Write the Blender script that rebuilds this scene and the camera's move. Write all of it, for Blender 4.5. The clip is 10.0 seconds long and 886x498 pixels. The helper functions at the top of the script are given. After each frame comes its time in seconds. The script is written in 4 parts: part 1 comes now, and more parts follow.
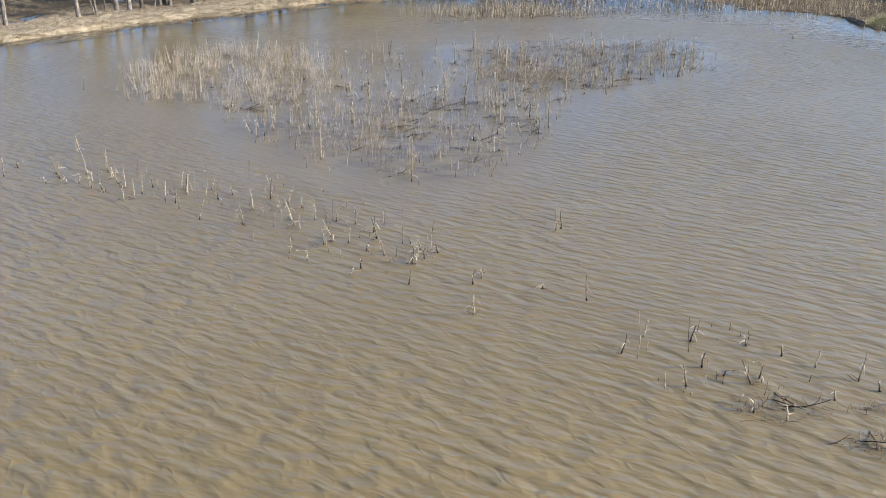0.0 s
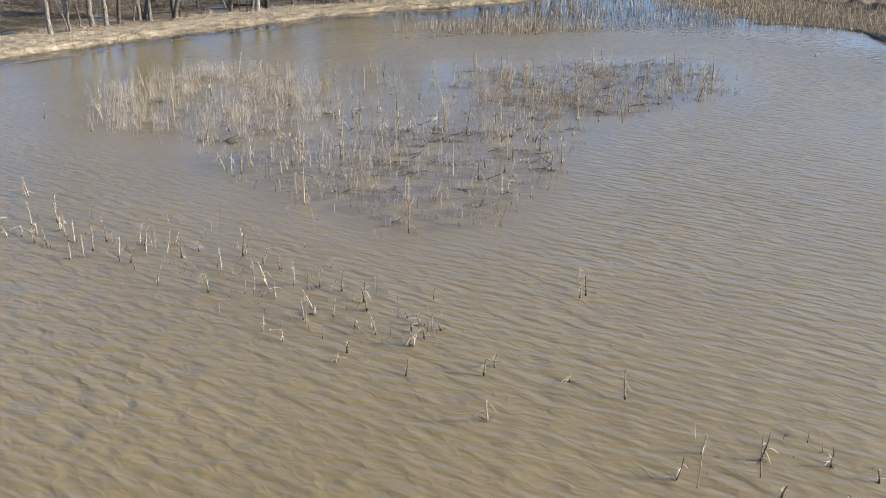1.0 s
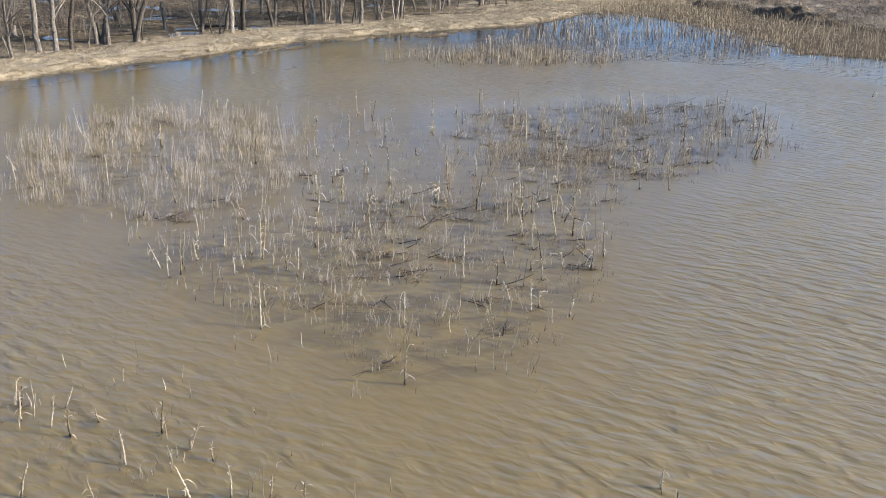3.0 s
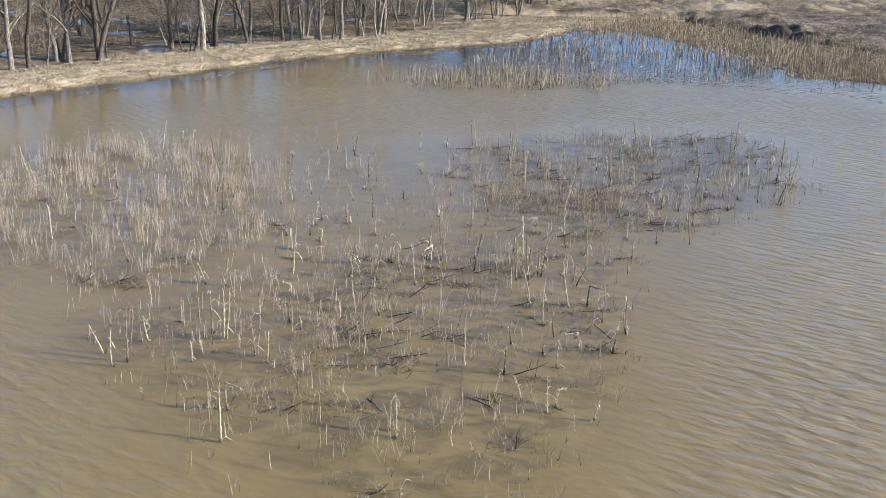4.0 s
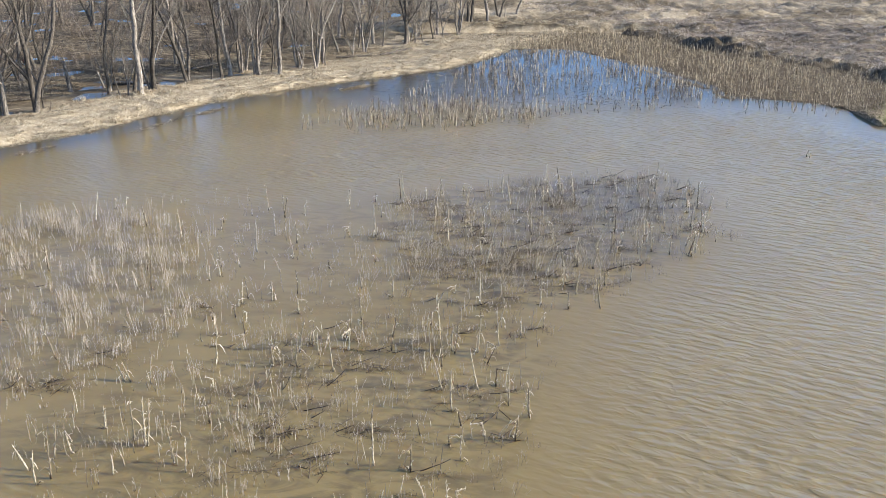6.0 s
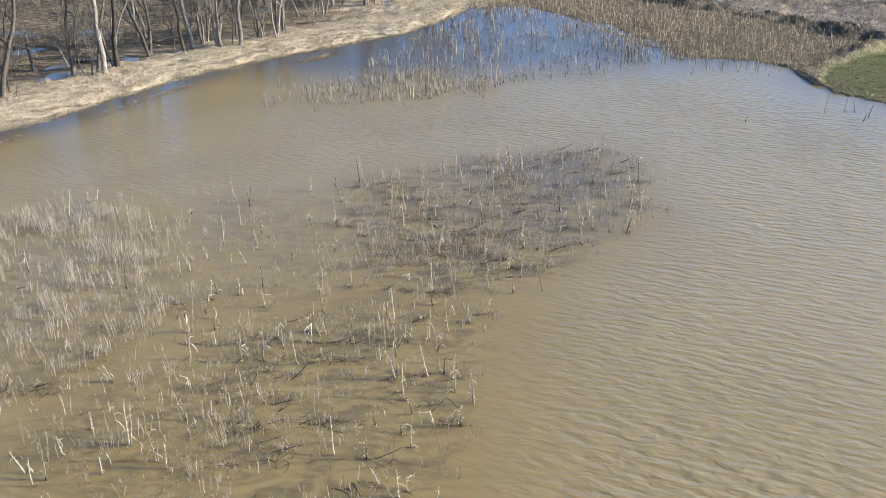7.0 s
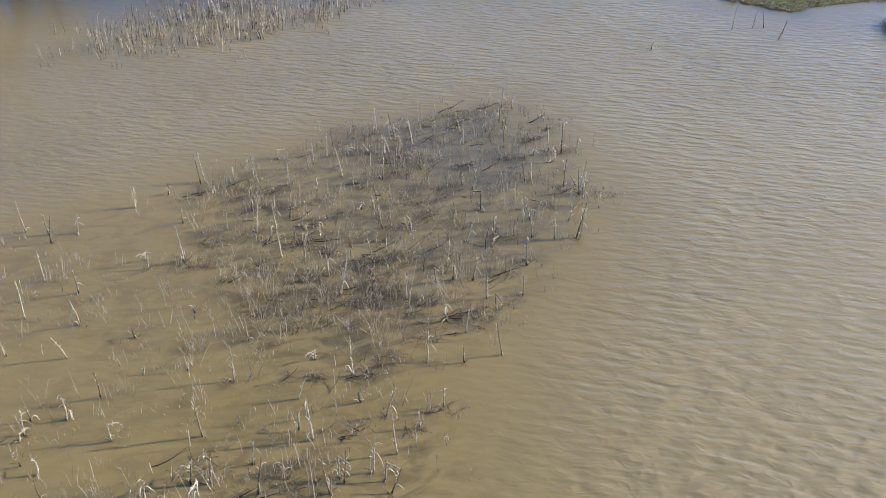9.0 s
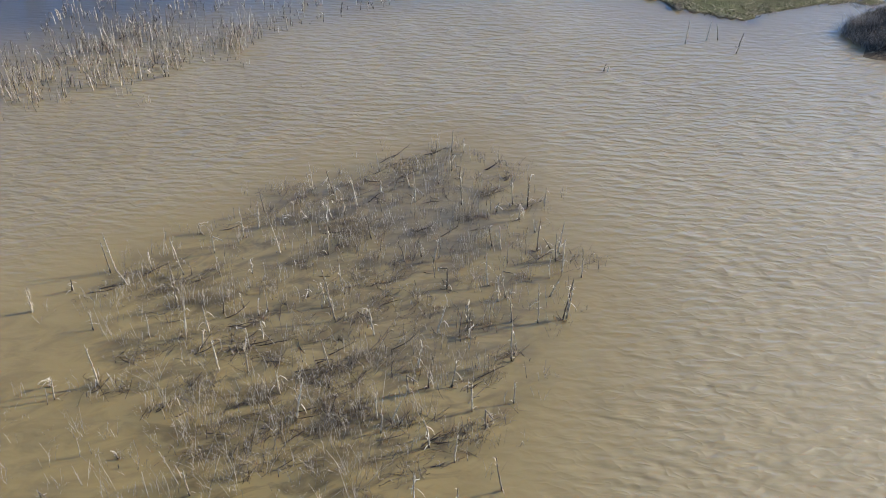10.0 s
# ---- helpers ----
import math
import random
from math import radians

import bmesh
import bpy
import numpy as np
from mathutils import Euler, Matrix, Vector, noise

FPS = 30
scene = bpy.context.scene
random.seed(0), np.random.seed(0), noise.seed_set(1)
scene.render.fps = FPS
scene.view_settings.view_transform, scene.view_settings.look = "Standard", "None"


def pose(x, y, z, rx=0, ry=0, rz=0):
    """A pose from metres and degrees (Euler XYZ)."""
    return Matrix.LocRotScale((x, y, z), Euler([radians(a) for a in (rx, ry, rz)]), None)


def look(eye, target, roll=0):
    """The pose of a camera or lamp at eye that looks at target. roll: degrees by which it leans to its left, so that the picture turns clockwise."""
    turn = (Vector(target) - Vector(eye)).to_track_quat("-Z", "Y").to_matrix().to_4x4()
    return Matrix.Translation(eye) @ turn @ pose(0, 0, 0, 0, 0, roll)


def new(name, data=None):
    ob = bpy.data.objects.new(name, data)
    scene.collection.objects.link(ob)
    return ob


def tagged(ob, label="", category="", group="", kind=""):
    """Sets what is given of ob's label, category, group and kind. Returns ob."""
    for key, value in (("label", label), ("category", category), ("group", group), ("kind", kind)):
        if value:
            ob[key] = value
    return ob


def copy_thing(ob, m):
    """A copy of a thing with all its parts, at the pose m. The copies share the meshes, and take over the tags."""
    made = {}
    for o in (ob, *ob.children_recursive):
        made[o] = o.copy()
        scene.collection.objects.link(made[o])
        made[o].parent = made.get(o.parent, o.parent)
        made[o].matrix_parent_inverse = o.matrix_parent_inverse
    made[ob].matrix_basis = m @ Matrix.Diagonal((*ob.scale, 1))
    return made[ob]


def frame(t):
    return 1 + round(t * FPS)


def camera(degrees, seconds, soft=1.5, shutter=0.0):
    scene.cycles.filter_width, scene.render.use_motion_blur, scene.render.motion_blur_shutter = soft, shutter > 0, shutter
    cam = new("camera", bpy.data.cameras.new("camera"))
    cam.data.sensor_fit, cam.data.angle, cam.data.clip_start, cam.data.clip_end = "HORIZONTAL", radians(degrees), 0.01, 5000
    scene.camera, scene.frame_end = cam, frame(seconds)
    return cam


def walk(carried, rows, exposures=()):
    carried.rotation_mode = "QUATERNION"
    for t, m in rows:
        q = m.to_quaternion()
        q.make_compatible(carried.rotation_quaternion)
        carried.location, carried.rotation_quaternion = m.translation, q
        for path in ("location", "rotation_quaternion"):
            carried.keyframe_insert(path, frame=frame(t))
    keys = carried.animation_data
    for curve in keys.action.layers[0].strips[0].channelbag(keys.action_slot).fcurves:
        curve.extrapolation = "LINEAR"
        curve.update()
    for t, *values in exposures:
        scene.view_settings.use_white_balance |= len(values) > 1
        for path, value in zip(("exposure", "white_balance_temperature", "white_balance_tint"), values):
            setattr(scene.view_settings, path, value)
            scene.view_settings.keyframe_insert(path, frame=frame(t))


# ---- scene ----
# camera -------------------------------------------------------------------
cam = camera(50.0, 10.0, soft=0.4)
PATH = [
    (0, (1.98, -29.66, 16.34), (0.92, -11.08, 9.02), 0.76),
    (0.5, (1.57, -25.67, 16.11), (0.55, -7.04, 8.90), 0.74),
    (1, (1.19, -21.83, 16.07), (0.22, -3.18, 8.92), 0.73),
    (1.5, (0.87, -18.04, 15.99), (-0.08, 0.64, 8.91), 0.76),
    (2, (0.53, -14.25, 15.99), (-0.38, 4.45, 8.96), 0.96),
    (2.5, (0.22, -10.77, 15.95), (-0.65, 7.94, 8.96), 1.07),
    (4, (-1.50, -0.04, 16.35), (-1.80, 18.76, 9.52), 2.02),
    (4.5, (-1.37, 1.92, 17.05), (-1.41, 20.78, 10.38), 1.97),
    (5, (-0.79, 1.50, 18.51), (-0.59, 20.40, 11.97), 1.44),
    (5.5, (-0.04, 0.75, 20.07), (0.25, 19.61, 13.40), 0.77),
    (7, (2.39, -3.18, 26.06), (3.25, 14.99, 17.75), -1.30),
    (7.5, (2.16, -3.91, 28.90), (3.53, 13.85, 19.80), -2.28),
    (8, (0.33, 3.87, 27.50), (2.88, 21.05, 17.58), -1.73),
    (8.5, (-0.94, 10.81, 26.73), (2.78, 27.37, 16.14), -0.67),
    (9, (-1.07, 16.51, 26.22), (3.72, 32.71, 15.52), -0.47),
    (9.5, (-0.82, 21.35, 26.00), (4.91, 37.19, 15.21), -0.55),
    (10, (-0.65, 25.86, 26.49), (5.86, 41.21, 15.44), -0.35),
]
walk(cam, [(t, look(eye, target, roll)) for t, eye, target, roll in PATH],
     exposures=[(0, 0.78, 7100, 14), (2.5, 0.75, 7100, 14), (4, 0.82, 7000, 13), (5.5, 0.93, 6950, 12), (7, 1.04, 6950, 12), (8, 0.88, 6800, 13), (9, 0.84, 6650, 13), (10, 0.82, 6600, 13)])

# light ----------------------------------------------------------------------
SUN_AZ, SUN_EL = radians(-7), radians(25)          # azimuth from +x, anticlockwise
world = bpy.data.worlds.new("sky")
scene.world = world
world.use_nodes = True
wn = world.node_tree
sky = wn.nodes.new("ShaderNodeTexSky")
sky.sky_type, sky.sun_disc = "NISHITA", False
sky.sun_elevation, sky.sun_rotation = SUN_EL, radians(90) - SUN_AZ
sky.air_density, sky.dust_density, sky.ozone_density = 0.8, 2.0, 3.0
wn.nodes["Background"].inputs["Strength"].default_value = 0.15
deep_blue = wn.nodes.new("ShaderNodeMix")          # a clear, dry winter sky
deep_blue.data_type, deep_blue.blend_type = "RGBA", "MULTIPLY"
deep_blue.inputs[0].default_value = 1.0
deep_blue.inputs[7].default_value = (0.64, 0.89, 1.16, 1)
wn.links.new(sky.outputs[0], deep_blue.inputs[6])
wn.links.new(deep_blue.outputs[2], wn.nodes["Background"].inputs["Color"])
sun = new("sun", bpy.data.lights.new("sun", "SUN"))
sun.data.energy, sun.data.angle, sun.data.color = 5.0, radians(0.6), (1.0, 0.945, 0.84)
away = Vector((math.cos(SUN_AZ) * math.cos(SUN_EL), math.sin(SUN_AZ) * math.cos(SUN_EL), math.sin(SUN_EL)))
sun.matrix_world = look(away * 60 + Vector((0, 60, 0)), (0, 60, 0))


# materials --------------------------------------------------------------------
class Nodes:
    """Short calls to wire up one material."""

    def __init__(self, name, rough=0.9, spec=0.3):
        self.mat = bpy.data.materials.new(name)
        self.mat.use_nodes = True
        self.t = self.mat.node_tree
        self.bsdf = self.t.nodes["Principled BSDF"]
        self.bsdf.inputs["Roughness"].default_value = rough
        self.bsdf.inputs["Specular IOR Level"].default_value = spec

    def put(self, kind, **props):
        n = self.t.nodes.new(kind)
        for key, value in props.items():
            if key in n.inputs:
                n.inputs[key].default_value = value
            else:
                setattr(n, key, value)
        return n

    def link(self, a, b):
        self.t.links.new(a, b)

    def coords(self, scale=(1, 1, 1), turn=0.0, kind="Position"):
        src = self.put("ShaderNodeNewGeometry").outputs["Position"] if kind == "Position" else self.put("ShaderNodeTexCoord").outputs[kind]
        first, m = self.put("ShaderNodeMapping"), self.put("ShaderNodeMapping")
        first.inputs["Rotation"].default_value = (0, 0, turn)
        m.inputs["Scale"].default_value = scale
        self.link(src, first.inputs["Vector"])
        self.link(first.outputs[0], m.inputs["Vector"])
        return m.outputs[0]

    def noise(self, vec, scale, detail=3.0, rough=0.55, distort=0.0):
        n = self.put("ShaderNodeTexNoise", Scale=scale, Detail=detail, Roughness=rough, Distortion=distort)
        self.link(vec, n.inputs["Vector"])
        return n.outputs["Fac"]

    def ramp(self, fac, *stops):
        n = self.put("ShaderNodeValToRGB")
        e = n.color_ramp.elements
        while len(e) < len(stops):
            e.new(0.5)
        for el, (pos, col) in zip(e, stops):
            el.position = pos
            el.color = (*col, 1) if len(col) == 3 else col
        self.link(fac, n.inputs[0])
        return n.outputs[0]

    def mix(self, fac, a, b, mode="MIX"):
        n = self.put("ShaderNodeMix", data_type="RGBA", blend_type=mode)
        for sock, value in ((n.inputs[0], fac), (n.inputs[6], a), (n.inputs[7], b)):
            if hasattr(value, "links"):
                self.link(value, sock)
            else:
                sock.default_value = value if not isinstance(value, tuple) or len(value) == 4 else (*value, 1)
        return n.outputs[2]

    def math(self, op, a, b=0.0, clamp=False):
        n = self.put("ShaderNodeMath", operation=op, use_clamp=clamp)
        for sock, value in zip(n.inputs, (a, b)):
            if hasattr(value, "links"):
                self.link(value, sock)
            else:
                sock.default_value = value
        return n.outputs[0]

    def attr(self, name):
        return self.put("ShaderNodeAttribute", attribute_name=name).outputs["Fac"]

    def out(self, color, height=None, dist=0.05, strength=0.6):
        if hasattr(color, "links"):
            self.link(color, self.bsdf.inputs["Base Color"])
        else:
            self.bsdf.inputs["Base Color"].default_value = (*color, 1)
        if height is not None:
            b = self.put("ShaderNodeBump", Strength=strength, Distance=dist)
            self.link(height, b.inputs["Height"])
            self.link(b.outputs[0], self.bsdf.inputs["Normal"])
        return self.mat


def water_material():
    """Silty water: the body scatters light, which softens every shadow; the rippled surface mirrors the sky."""
    n = Nodes("muddy_water", rough=0.62, spec=0.5)
    wind, clear = n.attr("wind"), n.attr("clear")
    n.bsdf.subsurface_method = "BURLEY"
    n.bsdf.inputs["Subsurface Weight"].default_value = 0.9
    n.bsdf.inputs["Subsurface Radius"].default_value = (1.0, 0.62, 0.28)
    n.bsdf.inputs["Subsurface Scale"].default_value = 0.2
    # the finest ripples spread the sun's glint widely
    n.link(n.math("ADD", n.math("MULTIPLY", wind, 1.0), 0.05), n.bsdf.inputs["Specular IOR Level"])
    n.bsdf.inputs["IOR"].default_value = 1.333
    n.link(n.math("SUBTRACT", 1.0, n.math("MULTIPLY", wind, 0.1)), n.bsdf.inputs["Coat Weight"])
    n.bsdf.inputs["Coat IOR"].default_value = 1.333
    n.link(n.math("ADD", n.math("MULTIPLY", wind, 0.07), 0.02), n.bsdf.inputs["Coat Roughness"])
    flat = n.coords()
    turned = n.coords(scale=(0.34, 1.0, 1.0), turn=radians(28))     # crests run to the south-east
    crossed = n.coords(scale=(0.48, 1.0, 1.0), turn=radians(13))
    silt = n.noise(flat, 0.05, 4, 0.6, 0.6)
    fine = n.noise(flat, 0.7, 3, 0.6)
    col = n.ramp(silt, (0.32, (0.172, 0.124, 0.046)), (0.7, (0.206, 0.152, 0.062)))
    col = n.mix(n.math("MULTIPLY", fine, 0.35), col, (0.182, 0.131, 0.050))
    # dark mats of drowned weed just under the surface, with the beds' shade painted in
    mats_and_shade = n.math("MULTIPLY", n.attr("weedy"), n.ramp(n.noise(n.coords(scale=(0.6, 1.2, 1.0)), 0.75, 4, 0.62, 1.0), (0.43, (0,) * 3), (0.64, (0.7,) * 3)))
    col = n.mix(mats_and_shade, col, (0.050, 0.037, 0.017))
    # settled water over dark mud where the wind does not reach; painted shade in the eastern bed
    col = n.mix(clear, col, (0.058, 0.052, 0.042))
    swell = n.noise(turned, 2.3, 0.3, 0.4, 0.35)
    cross = n.noise(crossed, 3.4, 0.3, 0.4, 0.3)
    ridge = n.noise(n.coords(scale=(0.55, 1.0, 1.0), turn=radians(33)), 2.6, 0.0, 0.4, 0.6)
    ridge = n.math("SUBTRACT", 1.0, n.math("ABSOLUTE", n.math("SUBTRACT", n.math("MULTIPLY", ridge, 2.0), 1.0)))
    small = n.noise(flat, 7.0, 1, 0.5)
    h = n.math("ADD", n.math("ADD", n.math("MULTIPLY", swell, 0.62), n.math("MULTIPLY", cross, 0.22)), n.math("MULTIPLY", ridge, 0.13))
    gust = n.ramp(n.noise(flat, 0.035, 2, 0.5, 0.3), (0.3, (0.62,) * 3), (0.65, (1.0,) * 3))
    h = n.math("MULTIPLY", h, n.math("MULTIPLY", gust, wind))
    h = n.math("ADD", h, n.math("MULTIPLY", small, 0.010))
    skin = n.put("ShaderNodeBump", Strength=1.0, Distance=0.23)
    n.link(h, skin.inputs["Height"])
    n.link(skin.outputs[0], n.bsdf.inputs["Coat Normal"])
    return n.out(col, h, dist=0.27, strength=1.0)


def ground_material():
    n = Nodes("wetland_ground", rough=0.95, spec=0.15)
    p = n.coords()
    big, mid, fine = n.noise(p, 0.12, 4, 0.6, 0.5), n.noise(p, 1.1, 5, 0.65, 0.8), n.noise(p, 9.0, 4, 0.7)
    streak = n.noise(n.coords(scale=(2.2, 14.0, 4.0), turn=radians(20)), 1.0, 4, 0.7, 1.2)
    dry = n.ramp(n.math("ADD", n.math("MULTIPLY", mid, 0.5), n.math("MULTIPLY", streak, 0.5)),
                 (0.3, (0.085, 0.064, 0.040)), (0.45, (0.32, 0.26, 0.175)), (0.62, (0.60, 0.51, 0.37)))
    dry = n.mix(n.ramp(big, (0.45, (0,) * 3), (0.7, (0.55,) * 3)), dry, (0.30, 0.235, 0.155))
    lines = n.noise(n.coords(scale=(0.7, 1.7, 1.0), turn=radians(12)), 0.9, 5, 0.68, 1.6)
    litter = n.ramp(n.math("ADD", n.math("MULTIPLY", lines, 0.65), n.math("MULTIPLY", fine, 0.35)),
                    (0.41, (0.018, 0.013, 0.009)), (0.5, (0.085, 0.064, 0.040)), (0.61, (0.36, 0.29, 0.185)))
    mud = n.ramp(n.math("ADD", n.math("MULTIPLY", mid, 0.5), n.math("MULTIPLY", streak, 0.5)),
                 (0.36, (0.032, 0.024, 0.016)), (0.5, (0.095, 0.073, 0.047)), (0.68, (0.27, 0.22, 0.15)))
    green = n.ramp(n.math("ADD", n.math("MULTIPLY", mid, 0.6), n.math("MULTIPLY", fine, 0.4)),
                   (0.32, (0.050, 0.044, 0.022)), (0.5, (0.068, 0.080, 0.027)), (0.66, (0.15, 0.135, 0.06)))
    col = n.mix(n.attr("forest"), dry, litter)
    col = n.mix(n.attr("mud"), col, mud)
    col = n.mix(n.attr("green"), col, green)
    z = n.put("ShaderNodeSeparateXYZ")
    n.link(p, z.inputs[0])
    wet = n.math("SUBTRACT", 1.0, n.math("MULTIPLY", z.outputs[2], 8.0, True), True)
    col = n.mix(wet, col, (0.075, 0.055, 0.033))
    h = n.math("ADD", n.math("MULTIPLY", mid, 0.5), n.math("MULTIPLY", fine, 0.35))
    return n.out(col, h, dist=0.25, strength=0.8)


def straw_material(name, dark, mid, light, wet=0.0, rough=0.8, blotch=0.5):
    """Dry stems: each strand its own tone, mud-dark where wet below the given height."""
    n = Nodes(name, rough=rough, spec=0.25)
    g = n.put("ShaderNodeNewGeometry")
    own = n.math("FRACT", n.math("ADD", g.outputs["Random Per Island"], n.put("ShaderNodeObjectInfo").outputs["Random"]))
    col = n.ramp(own, (0.0, dark), (0.45, mid), (1.0, light))
    grain = n.noise(n.coords(scale=(30, 30, 6)), 1.0, 3)
    col = n.mix(n.ramp(grain, (0.4, (0.0,) * 3), (0.66, (blotch,) * 3)), col, dark)
    if wet:
        z = n.put("ShaderNodeSeparateXYZ")
        n.link(g.outputs["Position"], z.inputs[0])
        lift = n.math("ADD", z.outputs[2], n.math("MULTIPLY", n.math("SUBTRACT", own, 0.5), wet))
        low = n.math("SUBTRACT", 1.0, n.math("DIVIDE", lift, wet, True), True)
        col = n.mix(low, col, (0.040, 0.028, 0.016))
    return n.out(col)


def bark_material(name, dark, light, vertical=8.0):
    n = Nodes(name, rough=0.92, spec=0.2)
    v = n.coords(scale=(vertical, vertical, 1.2), kind="Object")
    furrow, patch = n.noise(v, 1.5, 5, 0.65, 0.4), n.noise(n.coords(kind="Object"), 0.7, 3)
    col = n.ramp(furrow, (0.38, dark), (0.62, light))
    col = n.mix(n.ramp(patch, (0.45, (0,) * 3), (0.65, (0.5,) * 3)), col, tuple(c * 0.55 for c in light))
    tone = n.put("ShaderNodeHueSaturation")
    n.link(n.math("ADD", n.math("MULTIPLY", n.put("ShaderNodeObjectInfo").outputs["Random"], 0.7), 0.6), tone.inputs["Value"])
    n.link(col, tone.inputs["Color"])
    return n.out(tone.outputs[0], furrow, dist=0.03, strength=0.8)


WATER, GROUND = water_material(), ground_material()
STALK = straw_material("dead_corn_stalk", (0.11, 0.080, 0.048), (0.43, 0.355, 0.25), (0.66, 0.565, 0.415), wet=0.26, blotch=0.8)
LEAF = straw_material("withered_corn_leaf", (0.30, 0.24, 0.15), (0.58, 0.49, 0.35), (0.84, 0.75, 0.59), wet=0.12)
WEED = straw_material("dead_weed_stem", (0.095, 0.078, 0.062), (0.27, 0.23, 0.185), (0.60, 0.535, 0.44), wet=0.1)
SNAPPED = straw_material("snapped_corn_stem", (0.085, 0.066, 0.046), (0.29, 0.24, 0.175), (0.60, 0.52, 0.39), wet=0.2, blotch=0.8)
WRACK = straw_material("waterlogged_stems", (0.018, 0.012, 0.008), (0.048, 0.033, 0.021), (0.22, 0.165, 0.105), rough=0.85)
WEED_DARK = straw_material("brown_weed_stem", (0.085, 0.066, 0.048), (0.22, 0.18, 0.13), (0.56, 0.49, 0.38), wet=0.15)
STUBBLE = straw_material("corn_stubble", (0.065, 0.048, 0.030), (0.25, 0.195, 0.125), (0.68, 0.57, 0.40), wet=0.15)
GRASS = straw_material("dry_grass", (0.26, 0.20, 0.125), (0.52, 0.435, 0.30), (0.74, 0.66, 0.50))
SEDGE = straw_material("grey_brush", (0.040, 0.033, 0.025), (0.15, 0.127, 0.10), (0.44, 0.39, 0.33))
TWIG = straw_material("reddish_twigs", (0.06, 0.046, 0.037), (0.145, 0.114, 0.092), (0.30, 0.245, 0.20))
GREEN = straw_material("short_green_grass", (0.045, 0.045, 0.018), (0.080, 0.095, 0.030), (0.20, 0.175, 0.085))
BARK = bark_material("grey_bark", (0.045, 0.038, 0.032), (0.34, 0.30, 0.255))
BARK_DARK = bark_material("dark_wet_bark", (0.022, 0.018, 0.015), (0.17, 0.146, 0.12))
FAR_STALK = straw_material("weathered_corn_stalk", (0.05, 0.039, 0.028), (0.21, 0.17, 0.122), (0.54, 0.46, 0.34), wet=0.3)
POST = bark_material("weathered_post", (0.06, 0.05, 0.04), (0.22, 0.19, 0.15))

# building helpers ---------------------------------------------------------------
rnd = random.Random(7)
rng = np.random.default_rng(11)


class Mesh:
    """Collects vertices and faces for one mesh."""

    def __init__(self):
        self.v, self.f = [], []

    def tube(self, points, radii, sides=4, cap=True):
        base = len(self.v)
        pts = [Vector(p) for p in points]
        for i, p in enumerate(pts):
            d = (pts[min(i + 1, len(pts) - 1)] - pts[max(i - 1, 0)])
            d = d.normalized() if d.length > 1e-6 else Vector((0, 0, 1))
            side = d.cross(Vector((0.3, 0.9, 0.1)) if abs(d.z) > 0.8 else Vector((0, 0, 1))).normalized()
            up = side.cross(d)
            for k in range(sides):
                a = 2 * math.pi * k / sides
                self.v.append(tuple(p + (side * math.cos(a) + up * math.sin(a)) * radii[i]))
        for i in range(len(pts) - 1):
            for k in range(sides):
                a, b = base + i * sides + k, base + i * sides + (k + 1) % sides
                self.f.append((a, b, b + sides, a + sides))
        if cap:
            end = base + (len(pts) - 1) * sides
            self.f.append(tuple(end + k for k in range(sides)))
        return self

    def blade(self, points, widths, thick=0.004):
        """A leaf or blade of grass: a strip folded along its middle."""
        base = len(self.v)
        pts = [Vector(p) for p in points]
        for i, p in enumerate(pts):
            d = pts[min(i + 1, len(pts) - 1)] - pts[max(i - 1, 0)]
            side = d.cross(Vector((0, 0, 1)))
            side = side.normalized() if side.length > 1e-5 else Vector((1, 0, 0))
            w = side * widths[i] * 0.5
            fold = Vector((0, 0, widths[i] * 0.22 + thick))
            self.v += [tuple(p - w + fold), tuple(p), tuple(p + w + fold)]
        for i in range(len(pts) - 1):
            a = base + i * 3
            self.f += [(a, a + 1, a + 4, a + 3), (a + 1, a + 2, a + 5, a + 4)]
        return self

    def make(self, name, mat, smooth=True):
        me = bpy.data.meshes.new(name)
        me.from_pydata(self.v, [], self.f)
        me.materials.append(mat)
        if smooth:
            me.polygons.foreach_set("use_smooth", [True] * len(me.polygons))
        return me


